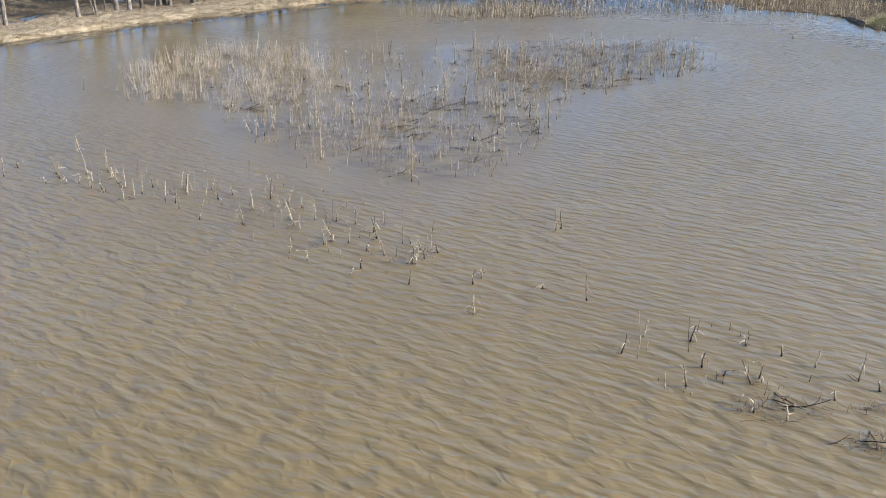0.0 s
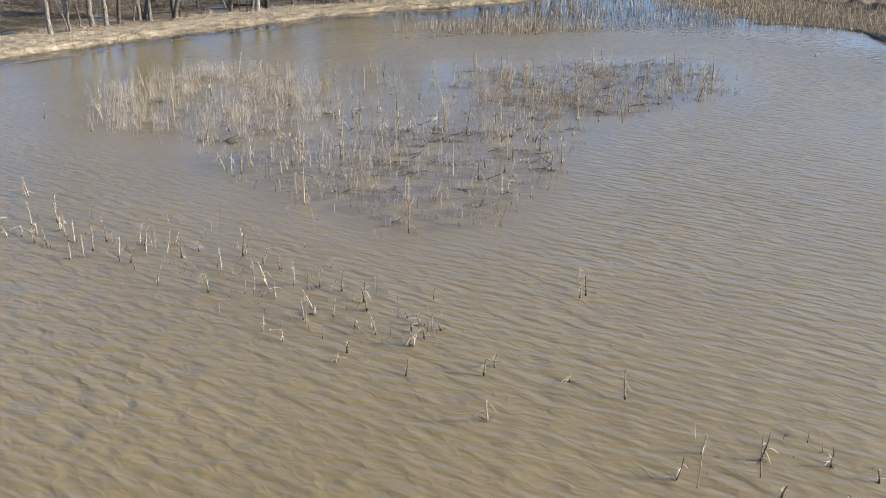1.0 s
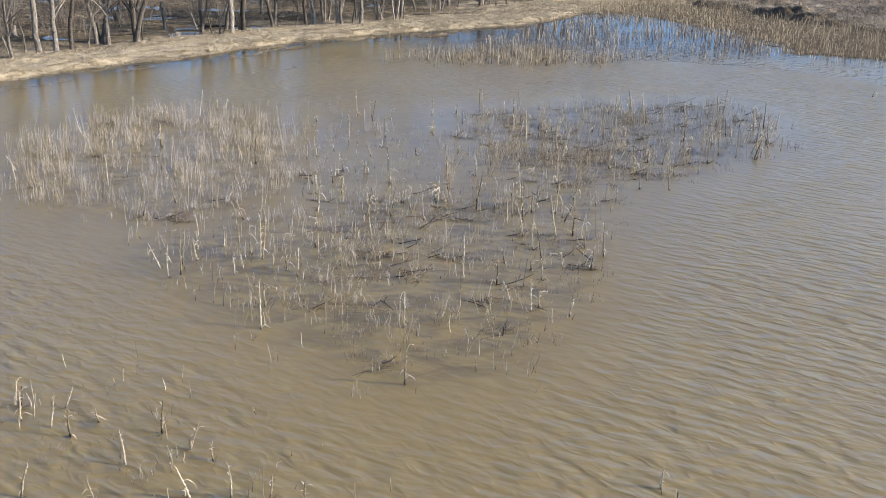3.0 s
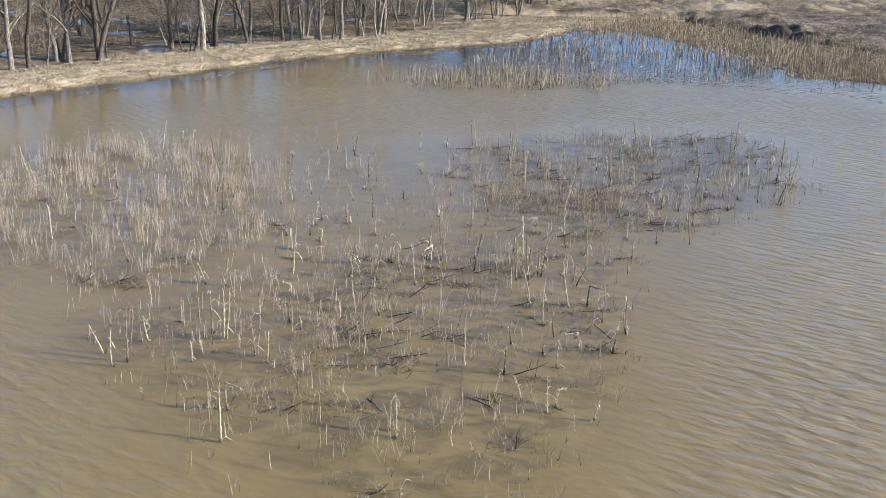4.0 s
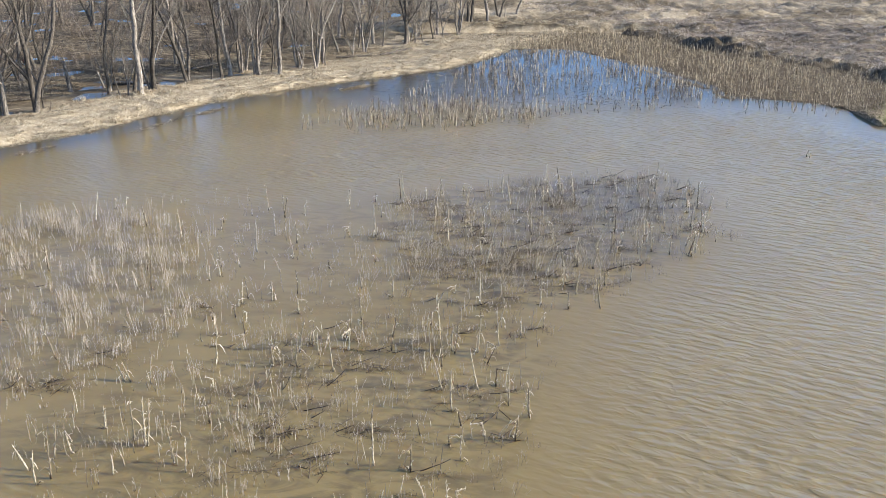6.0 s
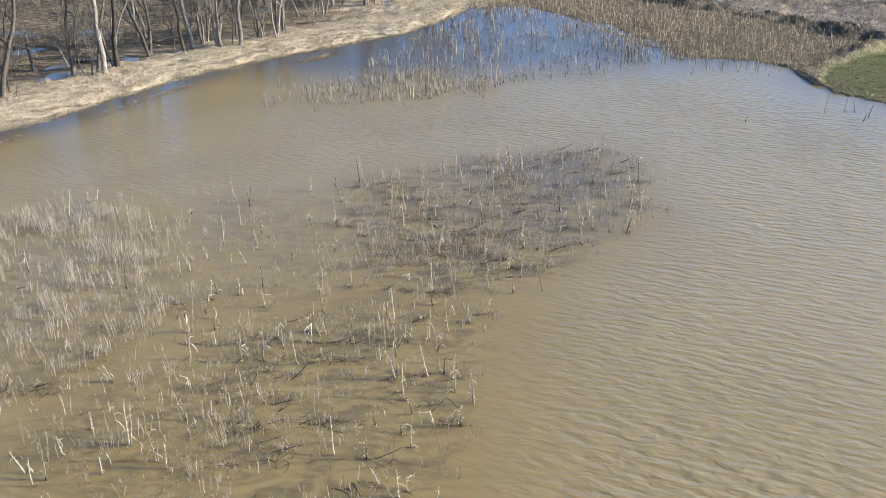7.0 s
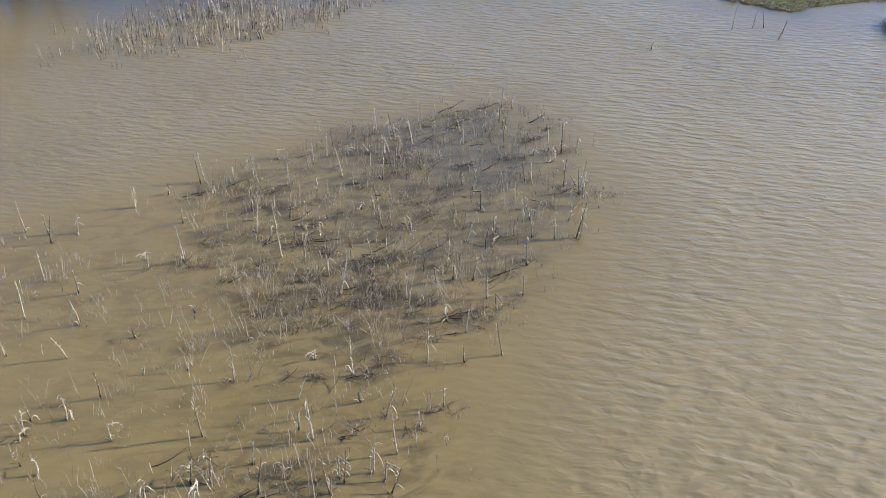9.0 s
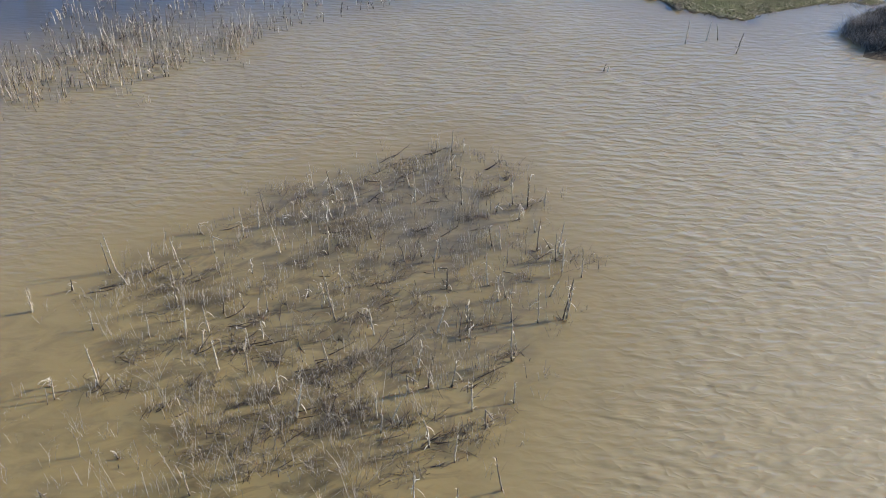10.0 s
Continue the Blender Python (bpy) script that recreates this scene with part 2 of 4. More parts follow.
class Strands:
    """Thousands of thin stems or blades, laid down as arrays."""

    def __init__(self):
        self.v, self.f, self.n = [], [], 0

    def stems(self, p0, p1, p2, r0, r1, r2):
        ring = np.array([(math.cos(a), math.sin(a), 0.0) for a in (0.3, 2.4, 4.5)])
        pts = np.stack([p0, p1, p2], 1)
        rad = np.stack([np.broadcast_to(r, len(p0)) for r in (r0, r1, r2)], 1)
        v = pts[:, :, None, :] + ring[None, None] * rad[:, :, None, None]
        quads = np.array([(i * 3 + k, i * 3 + (k + 1) % 3, i * 3 + 3 + (k + 1) % 3, i * 3 + 3 + k) for i in range(2) for k in range(3)])
        return self.add(v.reshape(-1, 3), quads, 9, len(p0))

    def blades(self, p0, p1, p2, w):
        way = p2 - p0
        side = np.stack([-way[:, 1], way[:, 0], np.zeros(len(p0))], 1) + 1e-6
        side = side / np.linalg.norm(side, axis=1, keepdims=True) * np.broadcast_to(w, len(p0))[:, None] * 0.5
        lift = np.array([0, 0, 0.3]) * np.broadcast_to(w, len(p0))[:, None]
        v = np.stack([p0 - side, p0, p0 + side, p1 - side + lift, p1, p1 + side + lift, p2], 1)
        quads = np.array([(0, 1, 4, 3), (1, 2, 5, 4), (3, 4, 6, 6), (4, 5, 6, 6)])
        return self.add(v.reshape(-1, 3), quads, 7, len(p0))

    def add(self, v, quads, each, count):
        self.v.append(v)
        self.f.append((quads[None] + each * np.arange(count)[:, None, None]).reshape(-1, 4) + self.n)
        self.n += each * count
        return self

    def make(self, name, mat):
        v, f = np.concatenate(self.v), np.concatenate(self.f)
        tri = f[:, 2] == f[:, 3]
        quads, tris = f[~tri], f[tri][:, :3]
        loops = np.concatenate([quads.ravel(), tris.ravel()]).astype(np.int32)
        sizes = np.concatenate([np.full(len(quads), 4), np.full(len(tris), 3)])
        me = bpy.data.meshes.new(name)
        me.vertices.add(len(v))
        me.vertices.foreach_set("co", v.ravel().astype(np.float32))
        me.loops.add(len(loops))
        me.loops.foreach_set("vertex_index", loops)
        me.polygons.add(len(sizes))
        me.polygons.foreach_set("loop_start", np.concatenate([[0], np.cumsum(sizes)[:-1]]).astype(np.int32))
        me.update(calc_edges=True)
        me.validate()
        me.materials.append(mat)
        return me


def part(name, mesh, material, parent, label=""):
    ob = new(name, mesh.make(name, material))
    ob.parent = parent
    return tagged(ob, label)


def stuff(name, mesh, material, label, category):
    return tagged(new(name, mesh.make(name, material)), label, category, kind="stuff")


def holder(name):
    ob = new(name)
    ob.empty_display_size = 0.1
    return ob


def inside(poly, x, y):
    """Which of the points lie in the polygon."""
    x, y = np.asarray(x, float), np.asarray(y, float)
    hit = np.zeros(x.shape, bool)
    for (x0, y0), (x1, y1) in zip(poly, poly[1:] + poly[:1]):
        cross = ((y0 > y) != (y1 > y)) & (x < (x1 - x0) * (y - y0) / ((y1 - y0) or 1e-9) + x0)
        hit ^= cross
    return hit


def gap_to(line, x, y, closed=False):
    """Distance from the points to a line of straight pieces."""
    x, y = np.asarray(x, float), np.asarray(y, float)
    best = np.full(x.shape, 1e9)
    for (x0, y0), (x1, y1) in zip(line, (line[1:] + line[:1]) if closed else line[1:]):
        dx, dy = x1 - x0, y1 - y0
        s = np.clip(((x - x0) * dx + (y - y0) * dy) / (dx * dx + dy * dy), 0, 1)
        best = np.minimum(best, np.hypot(x - x0 - s * dx, y - y0 - s * dy))
    return best


def ripple(x, y, seed, step):
    """Smooth value noise, about -1 to 1, over arrays of places."""
    x, y = np.asarray(x, float) / step + seed * 17.3, np.asarray(y, float) / step - seed * 9.1
    xi, yi = np.floor(x).astype(int), np.floor(y).astype(int)
    u, v = x - xi, y - yi
    u, v = u * u * (3 - 2 * u), v * v * (3 - 2 * v)

    def lattice(a, b):
        h = np.sin(a * 127.1 + b * 311.7 + seed * 74.7) * 43758.5453
        return 2 * (h - np.floor(h)) - 1

    return (lattice(xi, yi) * (1 - u) + lattice(xi + 1, yi) * u) * (1 - v) + (lattice(xi, yi + 1) * (1 - u) + lattice(xi + 1, yi + 1) * u) * v


def scatter(poly, count, seed):
    """Random places in a polygon."""
    g = np.random.default_rng(seed)
    xs, ys = [p[0] for p in poly], [p[1] for p in poly]
    out = []
    while len(out) < count:
        x, y = g.uniform(min(xs), max(xs), 4 * count), g.uniform(min(ys), max(ys), 4 * count)
        ok = inside(poly, x, y)
        out += list(zip(x[ok].tolist(), y[ok].tolist()))
    return out[:count]


# the lie of the land ----------------------------------------------------------------
BANK = [(-90.2, 15.5), (-62.5, 45.0), (-45.2, 68.5), (-36.6, 82.7), (-30.9, 87.8), (-25.6, 96.5), (-21.5, 102.1), (-14.6, 108.7),
        (-6.5, 115.0), (3.7, 122.3), (9.8, 130.9), (14.0, 139.3)]
SHORE = [(14.0, 139.3), (22.4, 138.7), (27.0, 129.3), (30.5, 120.6), (33.3, 113.8), (34.7, 108.8), (35.1, 104.2), (38.9, 103.1), (43.4, 101.2), (45.2, 98.3),
         (45.3, 92.9), (46.4, 87.0), (49.3, 82.8), (53.9, 83.8), (65.1, 82.3), (92.4, 82.5), (119.7, 64.3)]
POND = BANK + SHORE[1:] + [(132, 0), (120, -90), (0, -120), (-95, -90)]
CORN_FIELD = [(11.7, 138.5), (16.5, 145.9), (21.2, 154.3), (27.8, 157.3), (33.5, 155.2), (44.8, 136.4), (56.4, 117.7), (61.0, 107.9), (53.7, 102.2), (48.0, 97.5), (42.6, 98.2), (33.0, 101.2), (32.3, 109.0), (30.4, 114.9), (27.4, 121.0), (23.6, 129.1), (18.5, 136.7)]
RIDGE = [(20.6, 172.6), (26.8, 164.9), (34.2, 155.7), (45.7, 136.5), (57.3, 117.0), (61.6, 107.9), (75.5, 104.0), (132.6, 106.0)]
GREEN_FIELD = [(46.7, 95.2), (45.0, 88.5), (48.3, 79.4), (54.5, 80.8), (69.4, 78.5), (120.2, 87.3), (133.2, 104.6), (75.9, 102.4), (61.8, 105.8), (55.7, 103.6), (49.7, 99.9)]
FRONT = [(-17.7, 34.9), (-11.3, 27.8), (-5.7, 23.8), (-2.2, 21.2), (1.4, 23.6), (4.1, 29.3), (6.2, 36.4), (7.8, 45.5), (-1.0, 47.0), (-10.7, 40.5)]
LOBE_WEST = [(-28.0, 42.3), (-22.1, 39.0), (-15.9, 38.3), (-11.3, 43.5), (-11.9, 50.2), (-14.2, 60.0), (-21.2, 64.8), (-29.3, 61.7), (-29.9, 52.8)]
LOBE_EAST = [(-0.1, 51.0), (2.9, 45.3), (7.7, 47.0), (12.8, 50.5), (16.6, 54.8), (20.3, 59.4), (21.5, 66.0), (20.7, 72.6), (10.8, 72.3), (4.0, 69.2), (-0.9, 67.4), (-2.7, 60.0)]
MIDDLE = [(-9.6, 41.6), (2.3, 46.2), (0.8, 54.7), (4.6, 61.1), (1.1, 67.0), (-12.2, 64.6), (-15.2, 60.8), (-9.3, 53.2)]
THICKET = [(-1.5, 51.0), (0.6, 59.5), (5.8, 60.0), (9.0, 56.8), (9.0, 50.5), (7.5, 47.2), (1.5, 48.0)]
FAR_CORN = [(-10.6, 90.6), (-3.0, 89.4), (7.3, 90.2), (14.3, 95.0), (25.0, 97.8), (32.8, 103.4), (32.2, 115.0), (27.6, 125.8), (21.8, 136.9), (14.4, 135.8), (7.8, 124.4), (1.5, 109.1), (-5.2, 97.2)]


def land(x, y):
    """Height of the ground, and how far each place is forest floor, mud or short green grass."""
    x, y = np.asarray(x, float), np.asarray(y, float)
    edge = gap_to(POND, x, y, closed=True) + 0.5 * ripple(x, y, 1, 3.0) + 0.25 * ripple(x, y, 2, 1.0)
    bank = gap_to(BANK, x, y)
    edge = edge + np.where(bank > 8, 1.7 * ripple(x, y, 18, 7.0) + 1.0 * ripple(x, y, 23, 2.5), 0)
    d = np.where(inside(POND, x, y), -edge, edge)
    left = ((bank < gap_to(SHORE, x, y) + 4) | ((y > 154) & (x < 45))) & (d > 0)
    lump = 0.24 * ripple(x, y, 3, 1.6) + 0.08 * ripple(x, y, 4, 4.0)
    berm = np.clip(d / 1.1, 0, 1) * 0.40 * np.clip(1.5 - d / 9.0, 0.1, 1)
    forest = np.where(left, np.clip((d - 8.0 - 2.0 * ripple(x, y, 5, 4.0)) / 9.0, 0, 1), 0) * np.where(y > 139, np.clip((-1 + (y - 146) * 0.12 - x + 5 * ripple(x, y, 6, 12.0)) / 9, 0, 1), 1)
    h = np.where(d > 0, berm + lump * np.clip(d / 0.8, 0, 1), np.maximum(d * 0.35, -0.6))
    h = np.where(forest > 0, h * (1 - forest) + forest * (0.14 + 0.16 * ripple(x, y, 7, 6.0) + 0.10 * ripple(x, y, 8, 1.7)), h)
    mudf = gap_to(CORN_FIELD, x, y, closed=True) + 1.5 * ripple(x, y, 9, 3.0)
    mud = np.where(inside(CORN_FIELD, x, y), np.clip(mudf / 1.5 + 0.5, 0, 1), np.clip(0.5 - mudf / 1.5, 0, 1))
    grf = gap_to(GREEN_FIELD, x, y, closed=True) + 1.2 * ripple(x, y, 10, 2.5)
    green = np.where(inside(GREEN_FIELD, x, y), np.clip(grf / 1.2 - 0.5, 0, 1), 0)
    flat = np.maximum(mud, green)
    h = np.where((d > 0) & (flat > 0), h * (1 - flat) + flat * (0.06 + 0.03 * ripple(x, y, 11, 2.0) + np.clip(d, 0, 40) * 0.006), h)
    # the rough meadow beyond the corn: a step up, then tussocks and hollows
    off = gap_to(RIDGE, x, y) + 2.0 * ripple(x, y, 20, 6.0) + 0.8 * ripple(x, y, 21, 2.0)
    high = np.clip((np.where(inside(RIDGE + [(400, 100), (3500, 600), (3500, 3500), (-200, 3500)], x, y), off, -off) + 0.3) / 5.0, 0, 1)
    meadow = np.maximum(high, np.clip((d - 4) / 12, 0, 1) * (1 - flat)) * (1 - forest) * np.where(left & (y < 156), 0, 1)
    h = h + meadow * (0.4 + 0.8 * np.abs(ripple(x * 0.5, y * 1.2, 12, 6.5)) + 0.6 * np.abs(ripple(x * 0.6, y, 13, 3.0)) + 0.5 * np.abs(ripple(x, y, 22, 1.6)) + np.clip((y - 152) / 130, 0, 1) * 3.0)
    mud = np.maximum(mud, np.where((d > 0) & ~left & (y < 158), (1 - high) * (1 - green), 0))
    # darker mottles over the meadow, drawn with the mud colour
    mud = np.maximum(mud, np.clip(meadow * 1.5, 0, 1) * np.clip(0.6 + 0.6 * ripple(x * 0.5, y, 19, 5.0), 0.2, 0.95))
    # a low bar of drift lies in the shallows along the bank
    inner = np.where(inside(POND, x, y), bank, 99)
    bar = np.exp(-((inner - 3.6 - 0.5 * ripple(x, y, 14, 7.0)) / 0.75) ** 2) * np.clip(0.35 + 1.1 * ripple(x, y, 15, 4.5), 0, 1)
    h = np.where(inner < 8, np.maximum(h, -0.6 + bar * (0.80 + 0.12 * ripple(x, y, 16, 0.8))), h)
    mud = np.where(inner < 8, 1.0, mud)
    # a low hump of earth under brush, standing in the water
    hump = 1 - np.hypot((x - 63.3) / 10.0, (y - 74.3) / 6.6) + 0.15 * ripple(x, y, 17, 2.0)
    h = np.where(hump > -0.1, np.maximum(h, np.clip(hump, 0, 0.5) * 1.8 - 0.05), h)
    forest = np.where(hump > 0, 1.0, forest)
    return h, forest, np.clip(mud, 0, 1) * (1 - forest), green, d


def height(x, y):
    return float(land(np.array([x]), np.array([y]))[0][0])


def settled(places):
    """The places with the height of the ground at each, and its kind."""
    xy = np.array(places, float)
    h, forest, mud, green, d = land(xy[:, 0], xy[:, 1])
    return xy[:, 0], xy[:, 1], h, forest, d


def sheet(name, xs, ys, mat, z=None):
    gx, gy = np.meshgrid(xs, ys)
    gx, gy = gx.ravel(), gy.ravel()
    n, m = len(xs), len(ys)
    idx = np.arange(n * m).reshape(m, n)
    faces = np.stack([idx[:-1, :-1], idx[:-1, 1:], idx[1:, 1:], idx[1:, :-1]], -1).reshape(-1, 4)
    zs, *masks = z(gx, gy)
    me = bpy.data.meshes.new(name)
    me.from_pydata(np.stack([gx, gy, zs], 1).tolist(), [], faces.tolist())
    me.polygons.foreach_set("use_smooth", [True] * len(me.polygons))
    me.materials.append(mat)
    return new(name, me), masks


def spread(lo, hi, step, far):
    """Grid lines: even between lo and hi, then wider and wider out to far."""
    mid = np.arange(lo, hi + step * 0.5, step)
    out, s, p = [], step, 0.0
    while p < far:
        s *= 1.35
        p += s
        out.append(p)
    out = np.array(out)
    return np.concatenate([lo - out[::-1], mid, hi + out])


ground, masks = sheet("ground", spread(-70, 110, 0.6, 2800), spread(55, 215, 0.6, 2800), GROUND, land)
for key, values in zip(("forest", "mud", "green"), masks):
    ground.data.attributes.new(key, "FLOAT", "POINT").data.foreach_set("value", values.astype(np.float32))
tagged(ground, "tan dry grass, dark leaf litter and brown mud round the pond", "ground", kind="structure")


def calm(x, y):
    """The pond lies flat; the wind dies away close to the bank and among the far corn."""
    x, y = np.asarray(x), np.asarray(y)
    shel = np.clip(gap_to(BANK, x, y) / 26 - 0.12, 0.02, 1)
    shel = shel * np.clip(1.25 - (y - 73) / 48 * np.clip((x + 20) / 40, 0, 1), 0.04, 1)
    shel = shel * np.clip(gap_to(SHORE, x, y) / 16, 0.05, 1)
    for bed in (FRONT, LOBE_WEST, LOBE_EAST, MIDDLE):
        off = np.where(inside(bed, x, y), 0, gap_to(bed, x, y, closed=True))
        shel = shel * np.clip(0.22 + off / 8.0, 0.22, 1)
    # clear, still water: under the bank, up in the far corn, along the shore and deep in the eastern bed
    still = np.maximum(np.clip(1.25 - gap_to(BANK, x, y) / 4.5, 0, 0.9), np.clip((y - 94 + 0.25 * x * (x < 0)) / 12, 0, 1))
    still = np.maximum(still, np.where(y > 100, 1.0, 0.4) * np.clip(0.8 - gap_to(SHORE, x, y) / 11, 0, 1))
    # the eastern patches also paint in the shade among the stems
    still = np.maximum(still, 0.4 * np.clip(0.6 + 0.8 * ripple(x, y, 30, 5.0), 0, 1) * np.clip(1.4 - np.hypot((x - 14) / 8, (y - 64) / 9), 0, 1))
    # where the beds' water is darkened for drowned weed and painted shade
    weedy = np.zeros_like(x)
    for bed, much in ((LOBE_EAST, 0.9), (FRONT, 0.75), (LOBE_WEST, 0.55), (MIDDLE, 0.35), (THICKET, 1.0)):
        off = gap_to(bed, x, y, closed=True)
        weedy = np.maximum(weedy, much * np.where(inside(bed, x, y), np.clip(0.4 + off / 2.5, 0, 1), np.clip(0.4 - off / 2.5, 0, 1)))
    return np.zeros_like(x), np.where(inside(POND, x, y), shel, 0.05), np.where(inside(POND, x, y), still, 0.9), weedy


water, (wind, still, weedy) = sheet("water", spread(-110, 135, 1.6, 300), spread(-125, 220, 1.6, 200), WATER, calm)
water.data.attributes.new("wind", "FLOAT", "POINT").data.foreach_set("value", wind.astype(np.float32))
water.data.attributes.new("clear", "FLOAT", "POINT").data.foreach_set("value", still.astype(np.float32))
water.data.attributes.new("weedy", "FLOAT", "POINT").data.foreach_set("value", weedy.astype(np.float32))
tagged(water, "shallow muddy brown pond water with wind ripples", "water", kind="structure")

# trees ------------------------------------------------------------------------------------
def branch(start, way, length, radius, bend, r, n, taper=0.72):
    pts, radii, p, d = [tuple(start)], [radius], Vector(start), Vector(way).normalized()
    for i in range(n):
        d = (d + Vector((r.uniform(-1, 1), r.uniform(-1, 1), r.uniform(-0.35, 0.7))) * bend).normalized()
        p = p + d * (length / n)
        pts.append(tuple(p))
        radii.append(radius * (1 - taper * (i + 1) / n))
    return pts, radii, d


def along(pts, k):
    i = min(int(k), len(pts) - 2)
    return Vector(pts[i]).lerp(Vector(pts[i + 1]), k - i), i


def twig_spray(mesh, pts, radii, way, length, r, level=0):
    for _ in range((7, 4)[level]):
        at, i = along(pts, r.uniform(0.25, 0.99) * (len(pts) - 1))
        go = (Vector(way) * 0.5 + Vector((r.uniform(-1, 1), r.uniform(-1, 1), r.uniform(0.0, 1.2)))).normalized()
        tp, tr, tw = branch(at, go, length * r.uniform(0.3, 0.6), max(radii[i] * 0.45, 0.02), 0.25, r, 3)
        mesh.tube(tp, tr, 3, cap=False)
        if level == 0:
            twig_spray(mesh, tp, tr, tw, length * 0.5, r, 1)


def bare_tree(seed, tall, radius, stems=1, lean=0.06, bark=BARK, first=0.14):
    r = random.Random(seed)
    tree = holder("bare_tree")
    twigs = Mesh()
    for s in range(stems):
        a = r.uniform(0, 6.28) + s * 2.2
        spread_out = lean + 0.05 if stems == 1 else lean + 0.07
        off = Vector((math.cos(a), math.sin(a), 0)) * radius * 0.9 * (stems > 1)
        rad = radius * r.uniform(0.75, 1.0)
        pts, radii, d = branch(off + Vector((0, 0, 0.3)), (math.cos(a) * spread_out, math.sin(a) * spread_out, 1), tall * r.uniform(0.85, 1.0), rad, 0.17, r, 12)
        trunk = Mesh()
        trunk.tube([tuple(off * 1.3 + Vector((0, 0, -0.4))), tuple(off * 1.1 + Vector((0, 0, 0.05)))] + pts, [rad * 1.9, rad * 1.35] + radii, 8, cap=False)
        part("trunk", trunk, bark, tree)
        for _ in range(13 if stems == 1 else 8):
            k = r.uniform(first, 0.97) * (len(pts) - 1)
            at, i = along(pts, k)
            go = (d * 0.7 + Vector((r.uniform(-1, 1), r.uniform(-1, 1), r.uniform(0.1, 0.9)))).normalized()
            lp, lr, lw = branch(at, go, tall * r.uniform(0.16, 0.34), max(radii[i] * r.uniform(0.3, 0.55), 0.03), 0.2, r, 4)
            part("limb", Mesh().tube(lp, lr, 5, cap=False), bark, tree)
            twig_spray(twigs, lp, lr, lw, tall * 0.14, r)
        twig_spray(twigs, pts[5:], radii[5:], d, tall * 0.12, r)
    tagged(part("crown", twigs, bark, tree), kind="stuff")
    return tagged(tree, "bare leafless grey tree on the grassy bank", "tree", "trees along the bank")


KINDS = [bare_tree(1, 20, 0.32), bare_tree(2, 22, 0.36, 2, bark=BARK_DARK), bare_tree(3, 16, 0.22, 1, 0.25, first=0.15), bare_tree(4, 24, 0.44, first=0.35),
         bare_tree(5, 15, 0.19, 3, 0.12, first=0.15), bare_tree(6, 18, 0.26, 2, 0.1, BARK_DARK), bare_tree(7, 22, 0.36, 1, 0.05, BARK_DARK, 0.3), bare_tree(8, 14, 0.26, 1, 0.35, BARK_DARK, 0.15)]
TREES = [(-41.5, 95.8, 0), (-38.6, 96.1, 1), (-34.0, 105.4, 7), (-31.1, 105.2, 6), (-30.2, 104.4, 3), (-29.7, 108.1, 6),
         (-27.1, 113.5, 5), (-23.5, 115.6, 6), (-22.9, 117.8, 0), (-19.2, 117.1, 2), (-16.7, 117.1, 3), (-15.1, 122.2, 4),
         (-12.8, 122.2, 4), (-12.1, 125.0, 0), (-11.1, 135.6, 2), (-6.5, 143.8, 0), (-1.4, 142.7, 1), (3.3, 154.1, 3)]
TREES_FAR = [(6.4, 157.3, 6), (8.6, 158.2, 1), (11.6, 159.1, 0), (13.8, 164.2, 5), (17.2, 167.9, 2), (-6.1, 184.6, 6),
             (-45.2, 87.1, 3), (-44.7, 89.9, 0), (-43.7, 91.4, 6), (-42.8, 95.8, 0), (-42.8, 96.8, 5), (-47.9, 82.1, 3), (-53.1, 74.8, 0), (-46.7, 84.4, 2)]
deep = [(x, y, rnd.randrange(8)) for x, y in scatter([(-70.6, 80.8), (-47.6, 97.6), (-32.4, 120.8), (-19.2, 135.6), (-5.0, 153.5), (10.1, 174.2), (16.0, 206.0), (-45.7, 201.3), (-89.7, 139.5), (-97.0, 103.5)], 48, 21)]
KINDS.append(bare_tree(9, 10, 0.11, 2, 0.1, first=0.1))
KINDS.append(bare_tree(10, 12, 0.13, 1, 0.12, BARK_DARK, 0.12))
young = [(x, y, rnd.choice((8, 9, 9, 8, 4))) for x, y in scatter([(-48.4, 83.2), (-41.8, 90.2), (-31.5, 102.7), (-22.4, 114.3), (-13.5, 121.2), (-6.8, 130.8), (1.5, 145.9), (13.0, 158.4), (8.1, 163.0), (-3.3, 148.8), (-14.3, 131.9), (-26.6, 118.8), (-37.0, 109.2), (-46.1, 96.4)], 34, 33)]
used = set()
for x, y, k in TREES + TREES_FAR + deep + young:
    s = rnd.uniform(0.75, 0.98)
    m = pose(x, y, height(x, y) - 0.05, 0, 0, rnd.uniform(0, 360)) @ Matrix.Diagonal((s, s, s, 1))
    if k in used:
        copy_thing(KINDS[k], m @ Matrix.Diagonal([1 / c for c in KINDS[k].scale] + [1]))
    else:
        used.add(k)
        KINDS[k].matrix_basis = m


